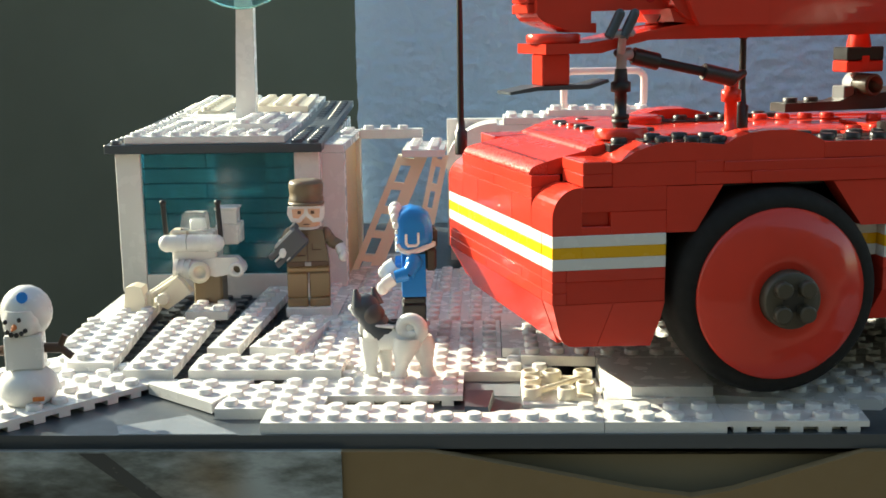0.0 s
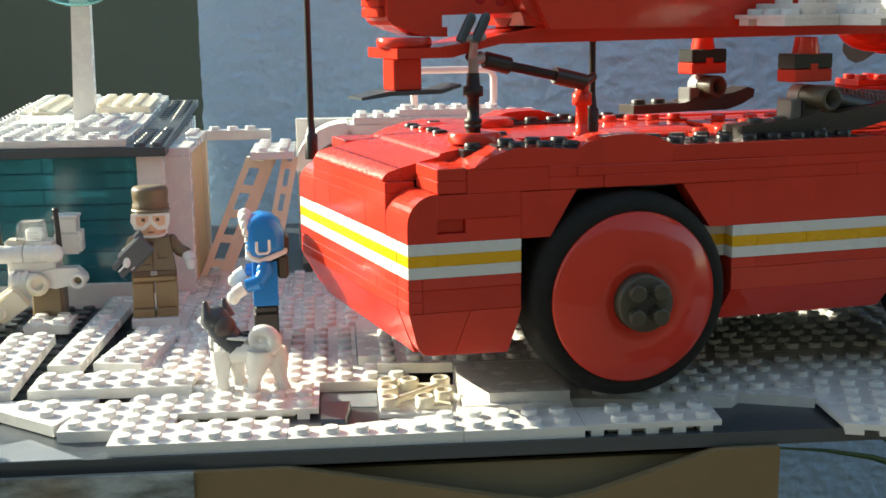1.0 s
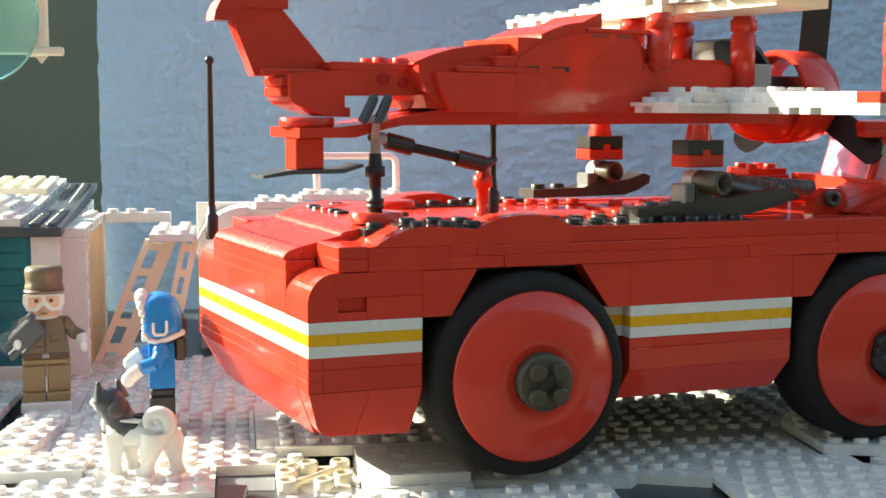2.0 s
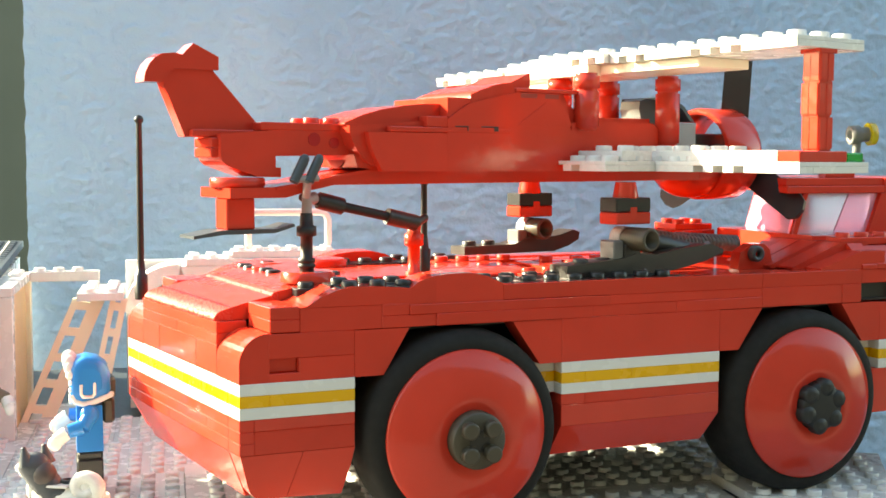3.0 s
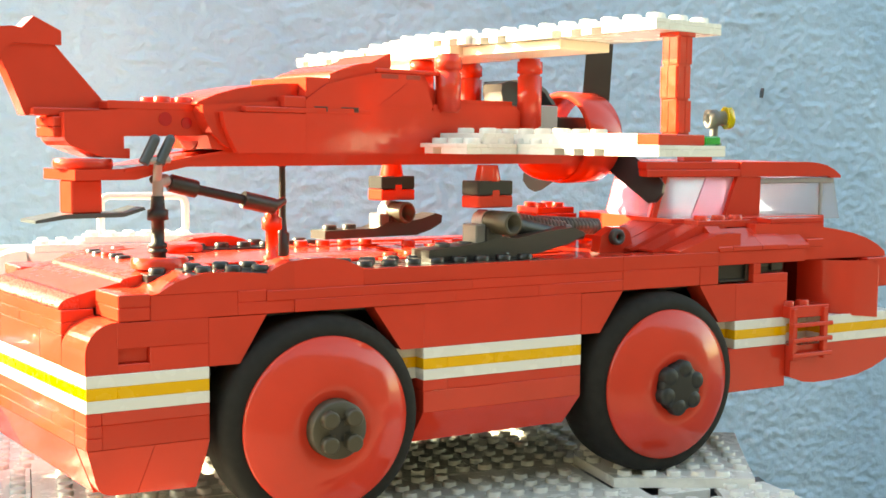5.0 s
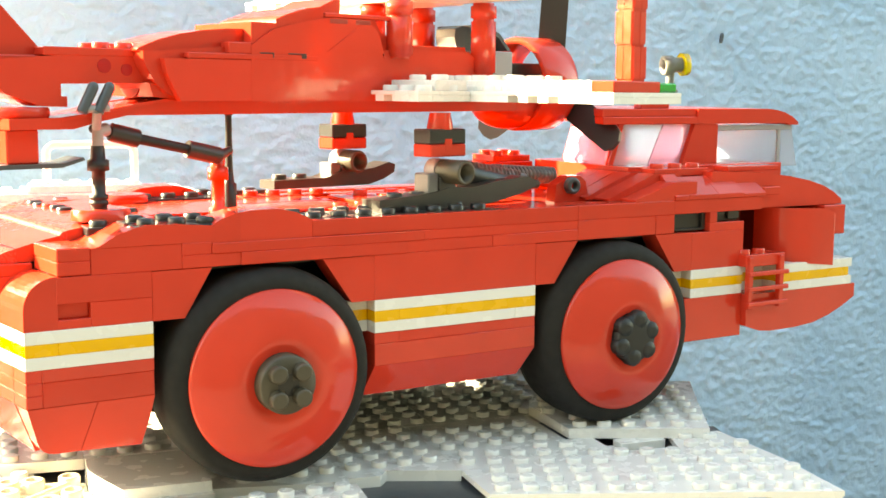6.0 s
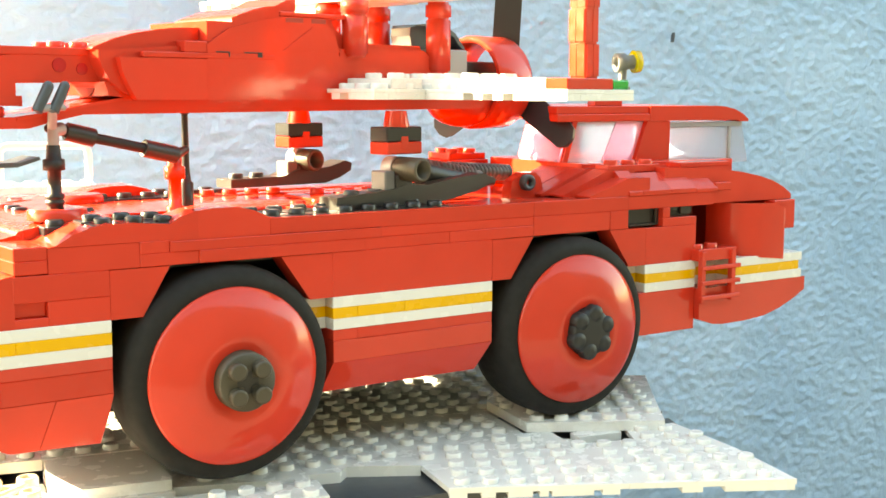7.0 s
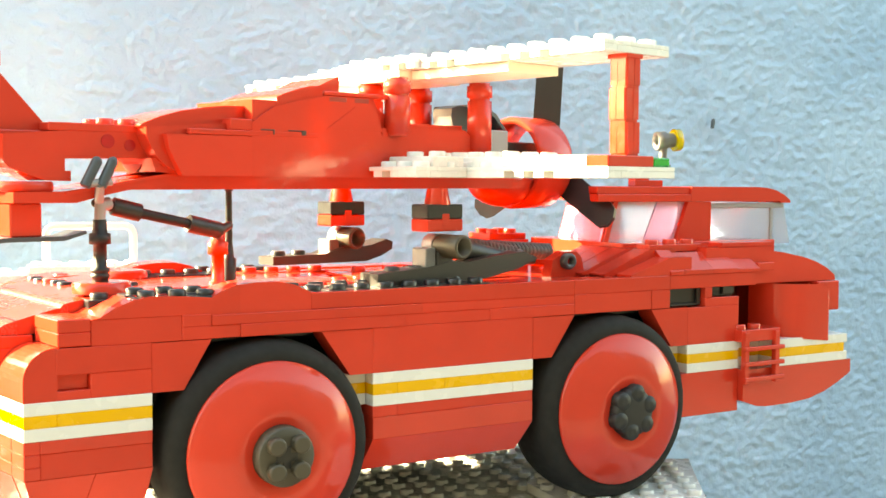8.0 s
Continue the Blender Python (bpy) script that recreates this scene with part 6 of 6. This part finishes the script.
ORANGE = mat("orange_plastic", (0.6, 0.18, 0.05), 0.4)
multi("toy_snowman", [(s1, WHITE), (arms_, BROWN), (coal, BLACK), (carrot, ORANGE), (badge, BLUE), (tag, ORANGE)], "white toy snowman with brown twig arms", "toy figure", -21.0, 2.5, -6.4, 4).scale = (0.9, 0.9, 0.96)

# small white turret with two black aerials
tur = thing("toy_turret", *bxy(-17.9, 17.0), -6.8, "small white brick turret with two black aerials", "toy turret", DB)


def up_(name, mb, material, label=""):
    return part(name, mb, material, tur, label)


for x0, x1, xe in ((-1.3, -0.42, -1.42), (-0.38, 0.85, 0.95)):
    up_("tank", MB().rod((x0, -0.75, 3.78), (x1, -0.75, 3.8), 0.42, 20).sphere(xe, -0.75, 3.78, 0.42, 0.95, 1, 1, 20).rod((x0 + 0.35, -0.75, 3.78), (x0 + 0.42, -0.75, 3.78), 0.44, 20), WHITE)
up_("core", MB().box(-1.2, -0.8, 2.7, 0.95, 0.7, 3.5, 0.08).box(-0.9, -0.6, 3.5, 0.8, 0.6, 4.3, 0.06), WHITE)
up_("core_plate", MB().box(-1.3, -0.7, 4.1, -0.4, 0.2, 4.4, 0.1), CREAM)
up_("seat_back", MB().box(0.7, 0.3, 3.5, 1.8, 1.2, 4.5, 0.05).box(0.75, 0.3, 4.5, 1.75, 1.2, 5.2, 0.05).box(0.7, 0.25, 5.2, 1.82, 1.25, 5.34, 0.03).box(1.6, 0.4, 3.6, 1.95, 1.1, 4.6, 0.04), WHITE)
up_("drum", MB().rod((-1.05, -1.0, 2.6), (0.2, -1.0, 2.5), 0.42, 20), WHITE)
for x in (-0.98, -0.68, -0.38):
    up_("drum_collar", MB().rod((x, -1.0, 2.58), (x + 0.12, -1.0, 2.57), 0.48, 20), WHITE)
up_("nozzle", MB().lathe([(0.5, 0), (0.52, 0.3), (0.4, 0.55), (0.28, 0.6), (0.25, 0.4), (0.05, 0.4)], n=20, m=Matrix.Translation((0.15, -1.1, 2.4)) @ Matrix.Rotation(radians(75), 4, "X") @ Matrix.Rotation(radians(15), 4, "Y")), CREAM)
up_("arm", MB().prism([(0.2, 2.3), (0.9, 2.15), (1.9, 2.35), (2.25, 2.75), (1.9, 3.1), (0.9, 3.1), (0.3, 3.0)], -0.9, -0.2), WHITE)
up_("pipe", MB().lathe([(0.36, -0.6), (0.36, 0.3), (0.33, 0.34), (0.2, 0.34), (0.19, -0.1), (0.02, -0.1)], n=22, m=Matrix.Translation((1.95, -0.85, 2.55)) @ Matrix.Rotation(radians(90), 4, "X")), WHITE)
# Olive disc set inside the bore: the hole's shade as colour.
up_("pipe_bore", MB().lathe([(0.185, 0.0), (0.185, 0.02)], n=18, m=Matrix.Translation((1.95, -0.9, 2.55)) @ Matrix.Rotation(radians(90), 4, "X")), OLIVE, "olive disc that darkens the open bore")
dome = MB().prism([(-0.72, 4.42), (-0.62, 5.15), (-0.5, 5.27), (0.4, 5.27), (0.5, 5.1), (0.56, 4.42)], -0.85, -0.15)
up_("dome", dome, mat("thin_clear_plastic", (0.9, 0.93, 0.95), 0.06, trans=0.85, bump=0), "clear windscreen block")
up_("dome_seat", MB().box(-0.4, -0.1, 4.3, 0.3, 0.5, 4.85, 0.08), WHITE)
for x in (-1.62, 1.02):
    up_("aerial", MB().rod((x + 0.06, -0.3, 4.0), (x, -0.35, 5.6), 0.12, 12).sphere(x, -0.35, 5.68, 0.16), BLACK, "black aerial")
up_("barrel", MB().rod((-0.7, -1.4, 2.3), (-2.3, -1.7, 1.25), 0.14, 12).rod((-0.9, -1.2, 2.35), (-2.5, -1.5, 1.3), 0.1, 10).box(-2.4, -1.95, 0.9, -2.0, -1.4, 1.6, 0.08), CREAM, "cream gun bars")
up_("muzzle_block", MB().prism([(-3.25, 0.7), (-3.1, 1.95), (-2.75, 2.05), (-2.35, 1.95), (-2.2, 1.3), (-2.3, 0.85), (-2.6, 0.65)], -2.3, -1.4), CREAM, "cream muzzle block")
up_("shield", MB().prism([(-1.7, 1.3), (-0.75, 2.35), (-0.55, 2.2), (-0.1, 1.6), (-1.25, 0.8), (-1.55, 0.95)], -1.9, -1.3), CREAM)
up_("knob", MB().lathe([(0.3, 0), (0.3, 0.2), (0.25, 0.25)], n=18, m=Matrix.Translation((-1.4, -1.9, 1.33)) @ Matrix.Rotation(radians(90), 4, "X")), CREAM)
# Added support block; its dark olive stands in for the shadow under the turret.
up_("stand", MB().box(-0.3, -0.6, 0.4, 1.1, 0.7, 2.4, 0.1), OLIVE)
